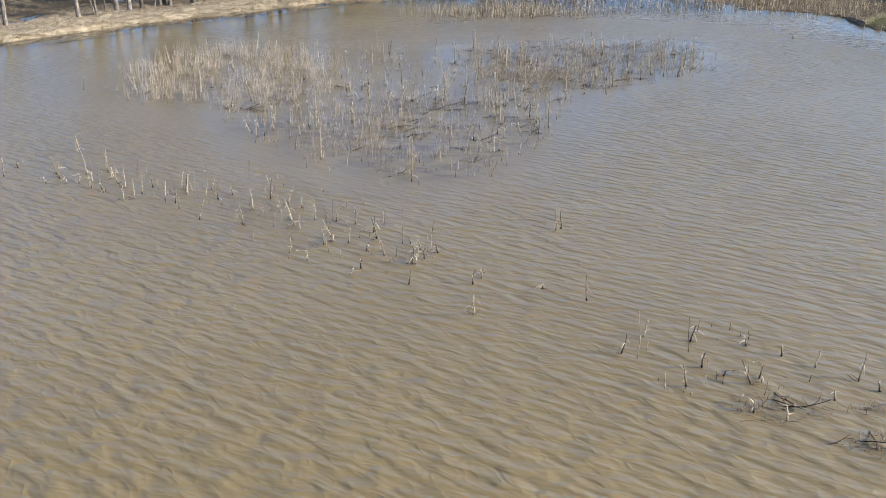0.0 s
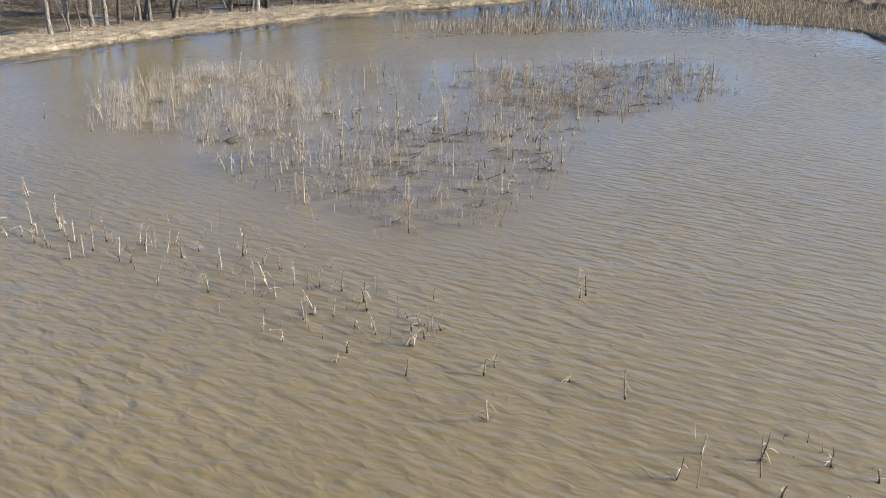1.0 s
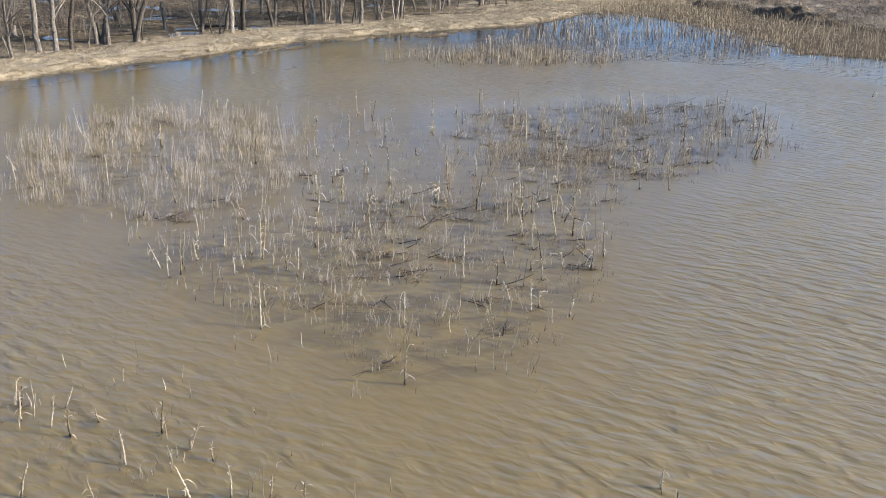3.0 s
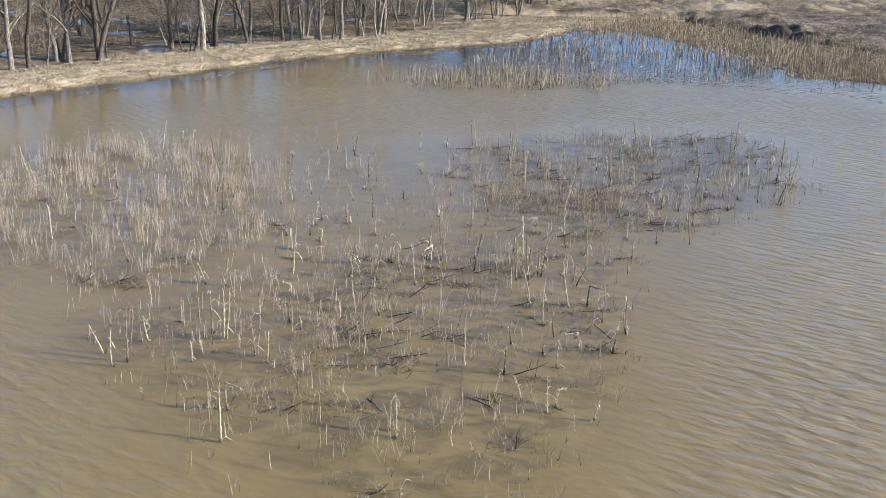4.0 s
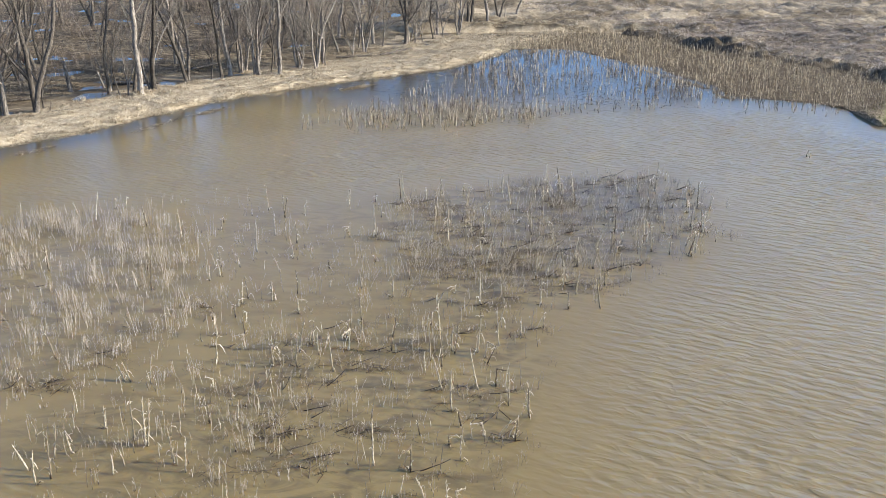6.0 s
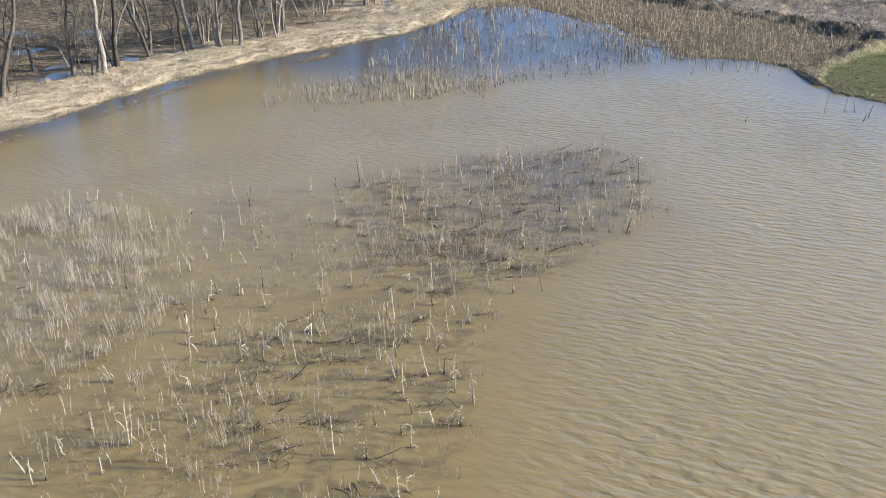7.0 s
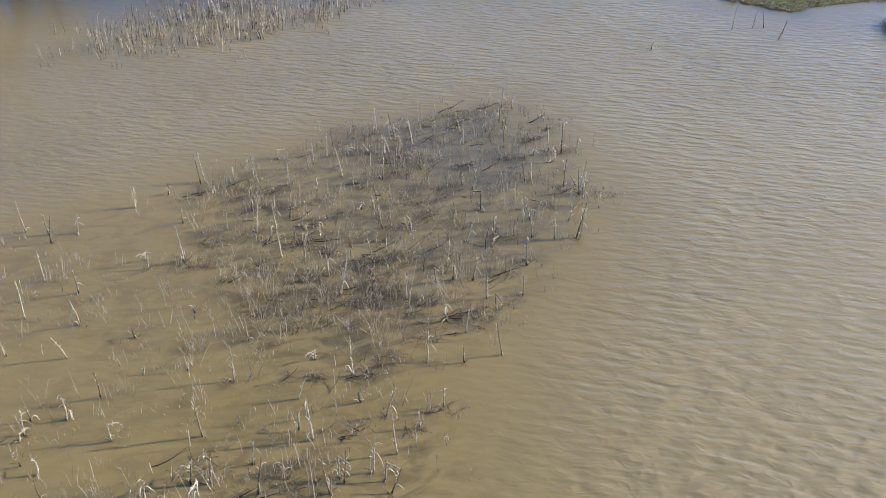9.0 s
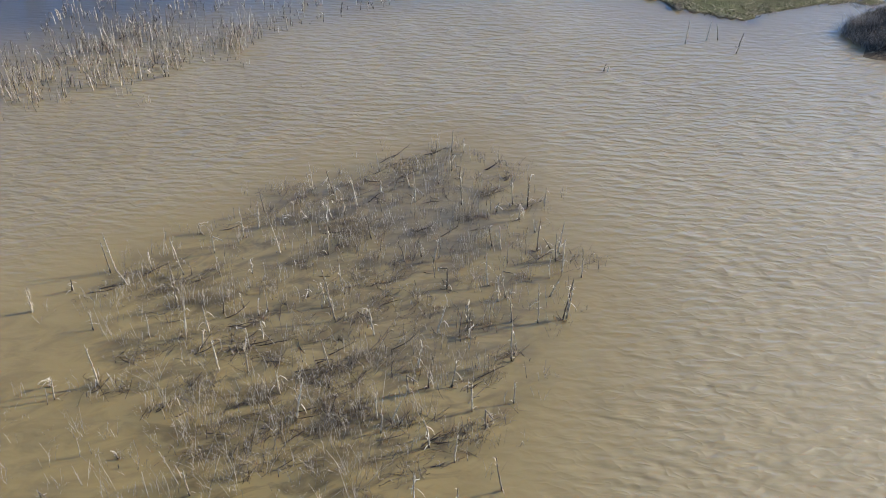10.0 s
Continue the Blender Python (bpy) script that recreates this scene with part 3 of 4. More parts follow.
def broken_trunk(x, y, tall, radius, lean):
    r = random.Random(int(x * 10))
    stub = holder("broken_trunk")
    pts, radii, _ = branch((0, 0, -0.3), (lean, 0.05, 1), tall, radius, 0.05, r, 5, 0.25)
    mesh = Mesh().tube(pts, [radii[0] * 1.6] + radii[1:], 9)
    for k in range(5):
        a = k * 1.3
        top = Vector(pts[-1])
        mesh.tube([tuple(top + Vector((math.cos(a), math.sin(a), -0.1)) * radius * 0.5), tuple(top + Vector((math.cos(a) * radius * 0.6, math.sin(a) * radius * 0.6, r.uniform(0.1, 0.45))))], [radius * 0.3, 0.01], 4)
    part("stem", mesh, BARK, stub)
    stub.matrix_basis = pose(x, y, height(x, y))
    return tagged(stub, "broken grey dead tree trunk among the bank trees", "stump")


def fallen_log(x, y, length, radius, turn):
    r = random.Random(int(x * 10 + y))
    log = holder("fallen_log")
    pts, radii, _ = branch((-length / 2, 0, radius * 0.7), (1, 0, 0.02), length, radius, 0.03, r, 6, 0.5)
    part("stem", Mesh().tube(pts, radii, 8), BARK_DARK, log)
    for _ in range(3):
        at, i = along(pts, r.uniform(1, 5))
        bp, br, _ = branch(at, (r.uniform(-0.4, 0.6), r.uniform(-1, 1), r.uniform(0.2, 1)), r.uniform(0.5, 1.6), radii[i] * 0.45, 0.2, r, 3)
        part("limb", Mesh().tube(bp, br, 5), BARK_DARK, log)
    log.matrix_basis = pose(x, y, height(x, y), 0, 0, turn)
    return tagged(log, "dark fallen log on the wet woodland floor", "log")


broken_trunk(-38.9, 107.3, 3.4, 0.26, -0.12)
broken_trunk(-35.9, 110.0, 2.2, 0.14, -0.3)
for x, y, ln, rd, tn in ((-41.3, 102.7, 6, 0.16, 20), (-32.9, 111.0, 7, 0.2, -15), (-27.3, 121.1, 6, 0.15, 40), (-8.5, 131.2, 5, 0.16, 10), (-36.5, 96.0, 3, 0.09, 25), (-2.9, 134.5, 6, 0.2, 48), (-43.5, 84.7, 4, 0.12, 70)):
    fallen_log(x, y, ln, rd, tn)


# brush, grass ------------------------------------------------------------------------------------
def rising(places, z, tall, out, g, each=1, wide=0.0):
    """Start, middle and end of strands that rise from the places and bow outwards."""
    x, y = np.repeat(np.array(places, float)[:, 0], each), np.repeat(np.array(places, float)[:, 1], each)
    z, n = np.repeat(z, each), len(x)
    a, s, b = g.uniform(0, 6.283, n), wide * np.sqrt(g.uniform(0, 1, n)), g.uniform(0, 6.283, n)
    h = np.repeat(np.broadcast_to(tall, len(places)), each) * g.uniform(0.45, 1.0, n)
    o = h * out * g.uniform(0.15, 1.0, n)
    x, y = x + np.cos(a) * s, y + np.sin(a) * s
    p0 = np.stack([x, y, z - 0.05], 1)
    p1 = np.stack([x + np.cos(b) * o * 0.4, y + np.sin(b) * o * 0.4, z + h * g.uniform(0.5, 0.75, n)], 1)
    p2 = np.stack([x + np.cos(b) * o, y + np.sin(b) * o, z + h * g.uniform(0.8, 1.05, n)], 1)
    return p0, p1, p2


def side_twigs(p1, p2, g, reach):
    n = len(p1)
    s = p1 + (p2 - p1) * g.uniform(0, 0.9, n)[:, None]
    go = np.stack([g.uniform(-1, 1, n), g.uniform(-1, 1, n), g.uniform(-0.1, 1.0, n)], 1) * reach
    return s, s + go * 0.5, s + go


g = np.random.default_rng(31)
brush = Strands()
WOOD = [(-78.5, 87.6), (-49.9, 97.1), (-42.2, 108.1), (-32.4, 120.8), (-22.4, 132.5), (-15.7, 152.7), (-5.6, 170.7), (-1.7, 204.7), (-45.4, 205.0), (-88.6, 144.9)]
seat = scatter(WOOD, 270, 22)
x, y, z, *_ = settled(seat)
p0, p1, p2 = rising(seat, z, g.uniform(0.6, 3.2, len(seat)) ** 1.2, 0.9, g, 15, 2.2)
brush.stems(p0, p1, p2, 0.024, 0.019, 0.012)
for _ in range(2):
    q0, q1, q2 = side_twigs(p1, p2, g, 0.8)
    brush.stems(q0, q1, q2, 0.018, 0.015, 0.01)
stuff("understorey_brush", brush, TWIG, "reddish-brown leafless brush under the trees", "brush")

crowns = Strands()
seat = scatter(WOOD, 170, 34)
x, y, z, *_ = settled(seat)
p0, p1, p2 = rising(seat, z + g.uniform(4.5, 14, len(seat)), g.uniform(3, 6, len(seat)), 0.9, g, 16, 3.0)
crowns.stems(p0, p1, p2, 0.045, 0.035, 0.02)
stuff("woodland_crowns", crowns, TWIG, "grey-brown tangle of bare branches deep in the wood", "branches")

bank_grass = Strands()
STRIP = [(-70.5, 42.8), (-54.7, 51.1), (-42.6, 67.2), (-35.0, 81.4), (-29.2, 86.5), (-23.8, 95.2), (-12.8, 107.5), (-4.8, 113.6), (5.5, 120.6), (13.0, 132.8), (23.1, 151.2), (27.1, 156.3), (16.9, 165.6), (3.0, 148.2), (-10.9, 127.7), (-21.5, 117.3), (-30.5, 107.4), (-42.5, 92.9), (-60.3, 68.4), (-78.9, 52.7)]
for count, tall, out, width, seed in ((20000, 0.07, 9.0, 0.034, 23), (700, 0.30, 3.2, 0.03, 24), (120, 0.62, 1.6, 0.026, 25)):
    seat = scatter(STRIP, count, seed)
    x, y, z, forest, d = settled(seat)
    keep = (d > -0.25) & (forest < 0.8)
    seat = np.array(seat)[keep]
    bank_grass.blades(*rising(seat, z[keep] + 0.06, tall * g.uniform(0.6, 1.3, keep.sum()), out, g, 6 if tall < 0.2 else 30, 0.4 if tall < 0.2 else 0.3), width)
stuff("bank_grass", bank_grass, straw_material("bleached_bank_grass", (0.13, 0.098, 0.06), (0.52, 0.43, 0.295), (0.86, 0.77, 0.60)), "flattened pale tan dead grass along the bank", "grass")

edge_grass = Strands()
seat = [(x0 + (x1 - x0) * s - (y1 - y0) / math.hypot(x1 - x0, y1 - y0) * o, y0 + (y1 - y0) * s + (x1 - x0) / math.hypot(x1 - x0, y1 - y0) * o)
        for (x0, y0), (x1, y1) in zip(BANK[1:-1], BANK[2:]) for s, o in ((rnd.random(), rnd.gauss(0.7, 0.5)) for _ in range(int(math.hypot(x1 - x0, y1 - y0) * 3.2)))]
x, y, z, forest, d = settled(seat)
keep = d > -0.3
edge_grass.blades(*rising(np.array(seat)[keep], np.maximum(z[keep], 0), g.uniform(0.1, 0.34, keep.sum()), 3.4, g, 26, 0.4), 0.03)
stuff("edge_grass", edge_grass, GRASS, "tufts of dead grass hanging over the water's edge", "grass")

bank_litter = Strands()
seat = scatter(STRIP, 4600, 35)
x, y, z, forest, d = settled(seat)
keep = (d > 0.3) & (forest < 0.9) & (ripple(x, y, 24, 4.0) > -0.1)
x, y, z = x[keep], y[keep], z[keep] + 0.09
a, ln = g.uniform(0, 6.283, len(x)), g.uniform(0.15, 1.0, len(x)) ** 1.6
p0 = np.stack([x, y, z], 1)
p2 = np.stack([x + np.cos(a) * ln, y + np.sin(a) * ln, z + g.uniform(0.0, 0.12, len(x))], 1)
bank_litter.stems(p0, (p0 + p2) / 2 + np.array([0, 0, 0.04]), p2, 0.03, 0.026, 0.014)
stuff("bank_litter", bank_litter, WRACK, "dark sticks and flood litter lying on the bank grass", "debris")

wood_grass = Strands()
seat = scatter([(-66.2, 75.5), (-46.8, 81.9), (-30.6, 104.8), (-19.7, 116.8), (-7.6, 127.9), (3.0, 147.1), (14.1, 163.5), (6.0, 171.6), (-11.1, 153.0), (-31.8, 126.3), (-53.4, 104.8)], 6500, 26)
x, y, z, forest, d = settled(seat)
keep = z > 0.12
wood_grass.blades(*rising(np.array(seat)[keep], z[keep], g.uniform(0.08, 0.28, keep.sum()), 4.0, g, 7, 0.9), 0.035)
stuff("woodland_grass", wood_grass, straw_material("brown_woodland_grass", (0.09, 0.068, 0.042), (0.24, 0.19, 0.125), (0.48, 0.40, 0.28)), "brown dead grass on the wet woodland floor", "grass")

meadow_grass = Strands()
MEADOW = [(20.6, 172.6), (27.6, 164.4), (35.0, 155.8), (46.6, 136.5), (58.0, 117.6), (62.6, 108.6), (131.0, 110.2), (131.9, 239.7), (27.7, 234.5), (20.4, 186.1), (17.9, 170.1)]
for count, tall, out, width, seed in ((14000, 0.22, 4.0, 0.05, 27), (3600, 0.36, 4.0, 0.06, 28)):
    seat = scatter(MEADOW, count, seed)
    x, y, z, *_ = settled(seat)
    meadow_grass.blades(*rising(seat, z + 0.05, tall * g.uniform(0.6, 1.3, len(seat)), out, g, 6 if tall < 0.5 else 30, 0.8), width)
seat = scatter([(31.2, 160.7), (43.1, 140.9), (55.2, 120.4), (61.6, 107.9), (96.8, 107.3), (80.6, 151.5), (49.0, 164.0)], 3200, 36)
x, y, z, *_ = settled(seat)
meadow_grass.blades(*rising(seat, z + 0.03, g.uniform(0.12, 0.35, len(seat)), 4.0, g, 26, 0.7), 0.05)
stuff("meadow_grass", meadow_grass, straw_material("grey_meadow_grass", (0.13, 0.10, 0.075), (0.42, 0.345, 0.275), (0.80, 0.71, 0.60)), "rough pale dead meadow grass in tussocks beyond the corn", "grass")

hedge = Strands()
seat = scatter([(67.5, 228.6), (83.3, 229.2), (85.8, 234.4), (68.6, 233.3)], 40, 29)
x, y, z, *_ = settled(seat)
p0, p1, p2 = rising(seat, z, g.uniform(1.5, 3.5, len(seat)), 0.6, g, 40, 2.0)
hedge.stems(p0, p1, p2, 0.07, 0.05, 0.03)
stuff("far_hedge", hedge, SEDGE, "dark leafless scrub at the far side of the meadow", "brush")

mound = Strands()
seat = scatter([(54.2, 74.6), (56.1, 71.4), (59.6, 69.4), (67.1, 69.6), (74.7, 72.3), (72.7, 74.8), (65.9, 78.9), (59.2, 79.8), (54.7, 78.1)], 620, 30)
x, y, z, *_ = settled(seat)
p0, p1, p2 = rising(seat, np.maximum(z, 0), g.uniform(0.35, 1.0, len(seat)), 1.7, g, 38, 0.8)
mound.stems(p0, p1, p2, 0.014, 0.012, 0.008)
stuff("brush_mound", mound, SEDGE, "dense grey-brown dead brush on a hump in the water", "brush")
green = Strands()
seat = scatter(GREEN_FIELD, 4500, 32)
x, y, z, _, d = settled(seat)
keep = d > 0.3
green.blades(*rising(np.array(seat)[keep], z[keep], g.uniform(0.06, 0.16, keep.sum()), 1.5, g, 6, 0.5), 0.035)
stuff("field_grass", green, GREEN, "short green and straw-coloured grass at the water's edge", "grass")

# standing corn -------------------------------------------------------------------------------------------
def corn_stalk(seed):
    """A dead corn stem about 1.15 m out of the water: jointed, crooked, wrapped in torn sheaths."""
    r = random.Random(seed)
    stalk = holder("corn_stalk")
    bent = seed % 5 == 3
    pts, radii, p, d = [(0, 0, -0.35)], [0.030], Vector((0, 0, -0.35)), Vector((r.uniform(-0.09, 0.09), r.uniform(-0.09, 0.09), 1)).normalized()
    joints = []
    for i in range(7):
        d = (d + Vector((r.uniform(-0.08, 0.08), r.uniform(-0.08, 0.08), 0))).normalized()
        if bent and i == 5:
            d = Vector((r.uniform(-1, 1), r.uniform(-1, 1), -0.25)).normalized()
        q = p + d * 0.215
        thick = (0.0265 - 0.0021 * i) * r.uniform(0.85, 1.2)
        pts += [tuple(p + d * 0.10), tuple(p + d * 0.19), tuple(q)]
        radii += [thick * r.uniform(0.85, 1.3), thick * 0.9, thick * 1.75]
        joints.append((q, i))
        p = q
    if not bent:
        tip = Vector(pts[-1])
        pts += [tuple(tip + d * 0.1), tuple(tip + d * 0.2 + Vector((r.uniform(-0.05, 0.05), r.uniform(-0.05, 0.05), 0)))]
        radii += [0.009, 0.003]
    part("stem", Mesh().tube(pts, radii, 6), STALK, stalk)
    # torn sheaths clinging to the stem, and curled rags of leaf
    for q, i in joints[1:]:
        for _ in range(r.choice((0, 1, 2, 2))):
            a = r.uniform(0, 6.28)
            out = Vector((math.cos(a), math.sin(a), 0))
            low = q + Vector((0, 0, -r.uniform(0.02, 0.12))) + out * 0.012
            if r.random() < 0.62:
                ln = r.uniform(0.08, 0.16)
                leaf = [low, low + out * 0.025 + Vector((0, 0, ln * 0.4)), low + out * 0.05 + Vector((0, 0, ln * 0.75)), low + out * r.uniform(0.06, 0.13) + Vector((0, 0, ln * r.uniform(0.6, 1.1)))]
                part("sheath", Mesh().blade([tuple(v) for v in leaf], [0.024, 0.030, 0.022, 0.006]), LEAF, stalk)
            else:
                ln, lift = r.choice((0.12, 0.18, 0.26, 0.4)), r.uniform(-0.9, 0.9)
                leaf = [low, low + out * ln * 0.3 + Vector((0, 0, ln * (0.25 + lift * 0.4))), low + out * ln * 0.65 + Vector((0, 0, ln * lift * 0.6)), low + out * ln * 0.85 + Vector((0, 0, ln * (lift * 0.5 - r.uniform(0.0, 0.7))))]
                part("leaf", Mesh().blade([tuple(v) for v in leaf], [0.02, 0.027, 0.02, 0.004]), LEAF, stalk)
    if seed % 2:
        # litter caught at the water line
        foot = Mesh()
        for _ in range(r.choice((3, 5, 7))):
            a, ln = r.uniform(0, 6.28), r.uniform(0.12, 0.42)
            bp, br, _w = branch((r.uniform(-0.04, 0.04), r.uniform(-0.04, 0.04), -0.02), (math.cos(a), math.sin(a), r.uniform(0.05, 1.0)), ln, 0.010, 0.3, r, 3, 0.5)
            foot.tube(bp, br, 3)
        tagged(part("root_litter", foot, WRACK, stalk, "dark wet litter at the water line"), kind="stuff")
    return tagged(stalk, "dead tan corn stalk standing in shallow water", "corn stalk", "drowned corn stalks")


STALKS_A = [(5.6, 35.6, 1.6), (2.2, 36.2, 1.9), (4.8, 42.6, 2.0), (3.5, 38.1, 2.5), (7.2, 44.7, 0.9), (9.6, 49.1, 1.3), (10.7, 47.1, 1.7), (8.9, 47.1, 0.9),
            (2.4, 42.0, 2.1), (2.6, 34.9, 0.9), (2.0, 33.4, 0.8), (3.5, 34.1, 1.1), (1.8, 40.2, 1.9), (19.2, 60.6, 1.7), (19.4, 58.4, 1.8), (19.7, 63.6, 1.6),
            (19.7, 59.5, 2.4), (21.6, 64.3, 1.1), (8.2, 59.1, 2.4), (11.5, 67.8, 1.6), (8.2, 68.1, 0.9), (-2.0, 54.3, 0.4), (-4.7, 53.2, 0.9), (-6.2, 49.4, 1.4),
            (-7.5, 48.4, 1.2), (-8.9, 48.7, 1.3), (-9.1, 46.2, 0.9), (-8.5, 45.5, 1.0)]
STALKS_B = [(-7.9, 42.3, 1.4), (-9.7, 44.0, 1.8), (-10.3, 46.0, 0.8), (-5.2, 40.5, 2.2), (-4.7, 42.7, 1.5), (-4.2, 41.7, 1.1), (-3.3, 40.0, 2.6), (-2.8, 42.2, 2.5),
            (-2.3, 45.8, 1.9), (-0.7, 42.1, 2.1), (-6.3, 40.5, 2.3), (-15.8, 42.6, 1.3), (-12.6, 39.1, 1.0), (-11.7, 38.9, 1.3), (-9.0, 32.3, 1.7), (-8.4, 31.6, 1.3),
            (-11.2, 31.5, 0.7), (-13.3, 33.1, 2.5), (-13.9, 32.6, 1.5), (-11.1, 34.0, 1.8), (-10.5, 33.6, 2.4), (-12.6, 35.0, 1.0), (-1.0, 32.0, 2.4), (0.4, 31.6, 2.6),
            (-7.7, 34.7, 0.6), (-14.6, 31.9, 1.2), (-23.4, 63.7, 1.0), (-21.7, 62.2, 1.9)]
STALKS_C = [(-21.0, 64.9, 1.3), (-18.1, 61.8, 0.7), (-14.9, 58.5, 2.4), (-17.9, 61.1, 1.4), (-8.9, 59.1, 1.5), (-8.9, 63.8, 1.3), (-2.6, 66.4, 0.7), (-2.0, 62.9, 0.8),
            (-0.2, 66.1, 0.8), (-4.0, 58.8, 1.0), (-11.3, 53.5, 1.3), (-10.2, 53.5, 0.9), (-7.6, 52.5, 1.2), (-11.1, 52.0, 1.1), (-11.6, 51.3, 0.9), (-7.6, 49.3, 0.6),
            (-9.1, 47.9, 1.3), (-5.8, 46.6, 1.5), (-4.5, 50.4, 0.4), (-2.6, 50.1, 0.8), (-0.8, 48.8, 1.8), (-3.0, 43.4, 2.5), (-5.2, 42.0, 1.7), (-8.3, 44.2, 1.0),
            (-6.6, 42.4, 1.1), (1.6, 46.9, 1.2), (1.8, 44.3, 2.5), (1.3, 45.0, 1.3)]
STALKS_D = [(-0.7, 43.7, 1.3), (1.3, 41.0, 2.4), (-8.8, 62.8, 1.5), (-7.4, 63.5, 1.1), (-4.4, 65.4, 1.2), (-7.3, 57.7, 1.7), (-9.6, 56.1, 2.1), (-12.7, 60.3, 1.3),
            (-4.1, 59.7, 0.8), (1.2, 66.8, 1.7), (1.7, 60.7, 2.4), (3.6, 61.8, 0.7), (9.4, 67.8, 0.6), (6.0, 67.7, 1.0), (11.5, 69.4, 1.3), (21.8, 69.2, 0.5),
            (19.0, 64.8, 0.6), (20.0, 62.2, 0.8), (20.0, 60.5, 0.6), (16.5, 55.4, 2.4), (17.6, 55.1, 2.3), (18.2, 55.7, 1.3), (20.1, 57.7, 0.9), (42.4, 80.9, 1.8),
            (44.2, 80.8, 1.4), (45.1, 80.5, 1.2), (44.7, 77.8, 0.7), (45.5, 78.6, 1.1)]
STALKS_E = [(34.2, 78.9, 0.6), (-12.9, 14.7, 1.1), (-10.5, 14.1, 1.5), (-6.0, 11.8, 0.9), (-7.4, 10.6, 0.7), (-6.4, 9.8, 0.8), (-4.2, 8.4, 0.4), (-1.6, 7.5, 0.6),
            (5.3, 15.1, 0.9), (5.1, 16.6, 0.7), (5.9, 6.5, 1.5), (1.3, 4.8, 1.2), (1.1, 7.8, 1.2), (1.5, 8.5, 0.7), (-8.2, 15.1, 2.1), (-7.1, 15.2, 1.4),
            (-8.0, 14.4, 0.4), (-10.1, 18.3, 1.2), (-10.6, 16.4, 1.1), (-13.7, 18.4, 2.3), (-14.8, 18.7, 1.2), (-12.8, 17.9, 1.0), (-12.3, 18.8, 0.6), (-17.2, 18.4, 1.2),
            (-17.3, 17.6, 1.1), (-15.7, 17.6, 1.0), (-20.3, 19.2, 1.4), (-6.0, 15.1, 0.8)]
STALKS_F = [(-5.0, 14.7, 1.0), (-3.9, 13.7, 0.9), (-3.6, 12.9, 1.1), (-4.9, 12.2, 0.8), (-5.8, 12.8, 1.0), (-3.9, 11.3, 0.4), (-3.0, 10.7, 1.0), (-2.0, 12.4, 0.4),
            (-1.4, 11.7, 0.5), (-1.1, 10.5, 0.9), (-0.6, 11.3, 0.5), (-1.7, 11.1, 0.4), (-1.7, 9.9, 0.7), (-3.9, 9.1, 0.3), (4.1, 7.6, 0.4), (-26.3, 40.5, 1.1),
            (-27.9, 46.1, 1.8), (-31.2, 43.9, 1.9), (-26.8, 43.6, 1.3), (-24.1, 42.4, 1.5), (-23.9, 26.1, 1.6), (-20.5, 22.1, 1.5), (6.8, 1.9, 0.9), (7.8, 3.4, 0.8),
            (8.8, -0.4, 1.0), (9.5, 3.1, 0.7), (9.6, 1.1, 0.9), (10.2, 0.5, 0.4)]
STALKS_G = [(11.1, 0.0, 1.0), (11.6, 3.0, 0.4), (10.7, -2.0, 0.8), (11.7, -2.4, 0.3), (12.7, 2.2, 0.3), (13.7, 1.4, 0.7), (14.9, 0.5, 1.2), (13.7, -0.9, 0.4),
            (15.7, -0.2, 0.4), (-26.1, 20.7, 1.9), (-26.1, 22.5, 0.5), (-23.3, 21.5, 1.1), (-21.6, 21.6, 1.4), (-21.0, 22.9, 1.5), (-19.2, 20.1, 1.2)]
STALKS_H = [(-23.1, 19.7, 0.7), (-22.9, 20.9, 1.1), (-22.0, 19.8, 0.5), (-21.3, 19.9, 1.0), (-20.7, 20.2, 1.0), (-19.6, 19.0, 0.9), (-19.9, 20.9, 1.5), (-18.5, 19.4, 1.2),
            (-17.0, 19.6, 0.9), (-15.1, 19.4, 0.9), (-13.7, 19.5, 0.6), (-14.9, 17.1, 0.6), (-9.0, 17.5, 1.1), (-8.1, 16.9, 0.6)]
told = [p for rows in (STALKS_A, STALKS_B, STALKS_C, STALKS_D) for p in rows]
told += [(x, y, min(tall * 0.95, 1.15)) for rows in (STALKS_E, STALKS_F, STALKS_G, STALKS_H) for x, y, tall in rows]
# many stems stand in twos, from one sowing
told += [(x + rnd.gauss(0, 0.22), y + rnd.gauss(0, 0.22), tall * rnd.uniform(0.5, 1.05)) for x, y, tall in told[::8]]
more = [(x, y, rnd.uniform(0.7, 2.0)) for poly, n, seed in ((FRONT, 34, 41), (LOBE_WEST, 14, 42), (LOBE_EAST, 84, 43), (MIDDLE, 4, 44)) for x, y in scatter(poly, n, seed)
        if min(math.hypot(x - a, y - b) for a, b, _ in told) > 0.6]
models = [corn_stalk(s) for s in range(16)]
fresh = set()
for x, y, tall in told + more:
    k = rnd.randrange(16)
    s = min(max(tall * 0.95 / 1.15, 0.3), 1.6)
    m = pose(x, y, 0, rnd.gauss(0, 3.5), rnd.gauss(0, 3.5), rnd.uniform(0, 360)) @ Matrix.Diagonal((max(1.1, 1.0 + (s - 1) * 0.5), max(1.1, 1.0 + (s - 1) * 0.5), s, 1))
    if k in fresh:
        copy_thing(models[k], m @ Matrix.Diagonal([1 / c for c in models[k].scale] + [1]))
    else:
        fresh.add(k)
        models[k].matrix_basis = m

# weeds between the corn -----------------------------------------------------------------------------------
g = np.random.default_rng(51)


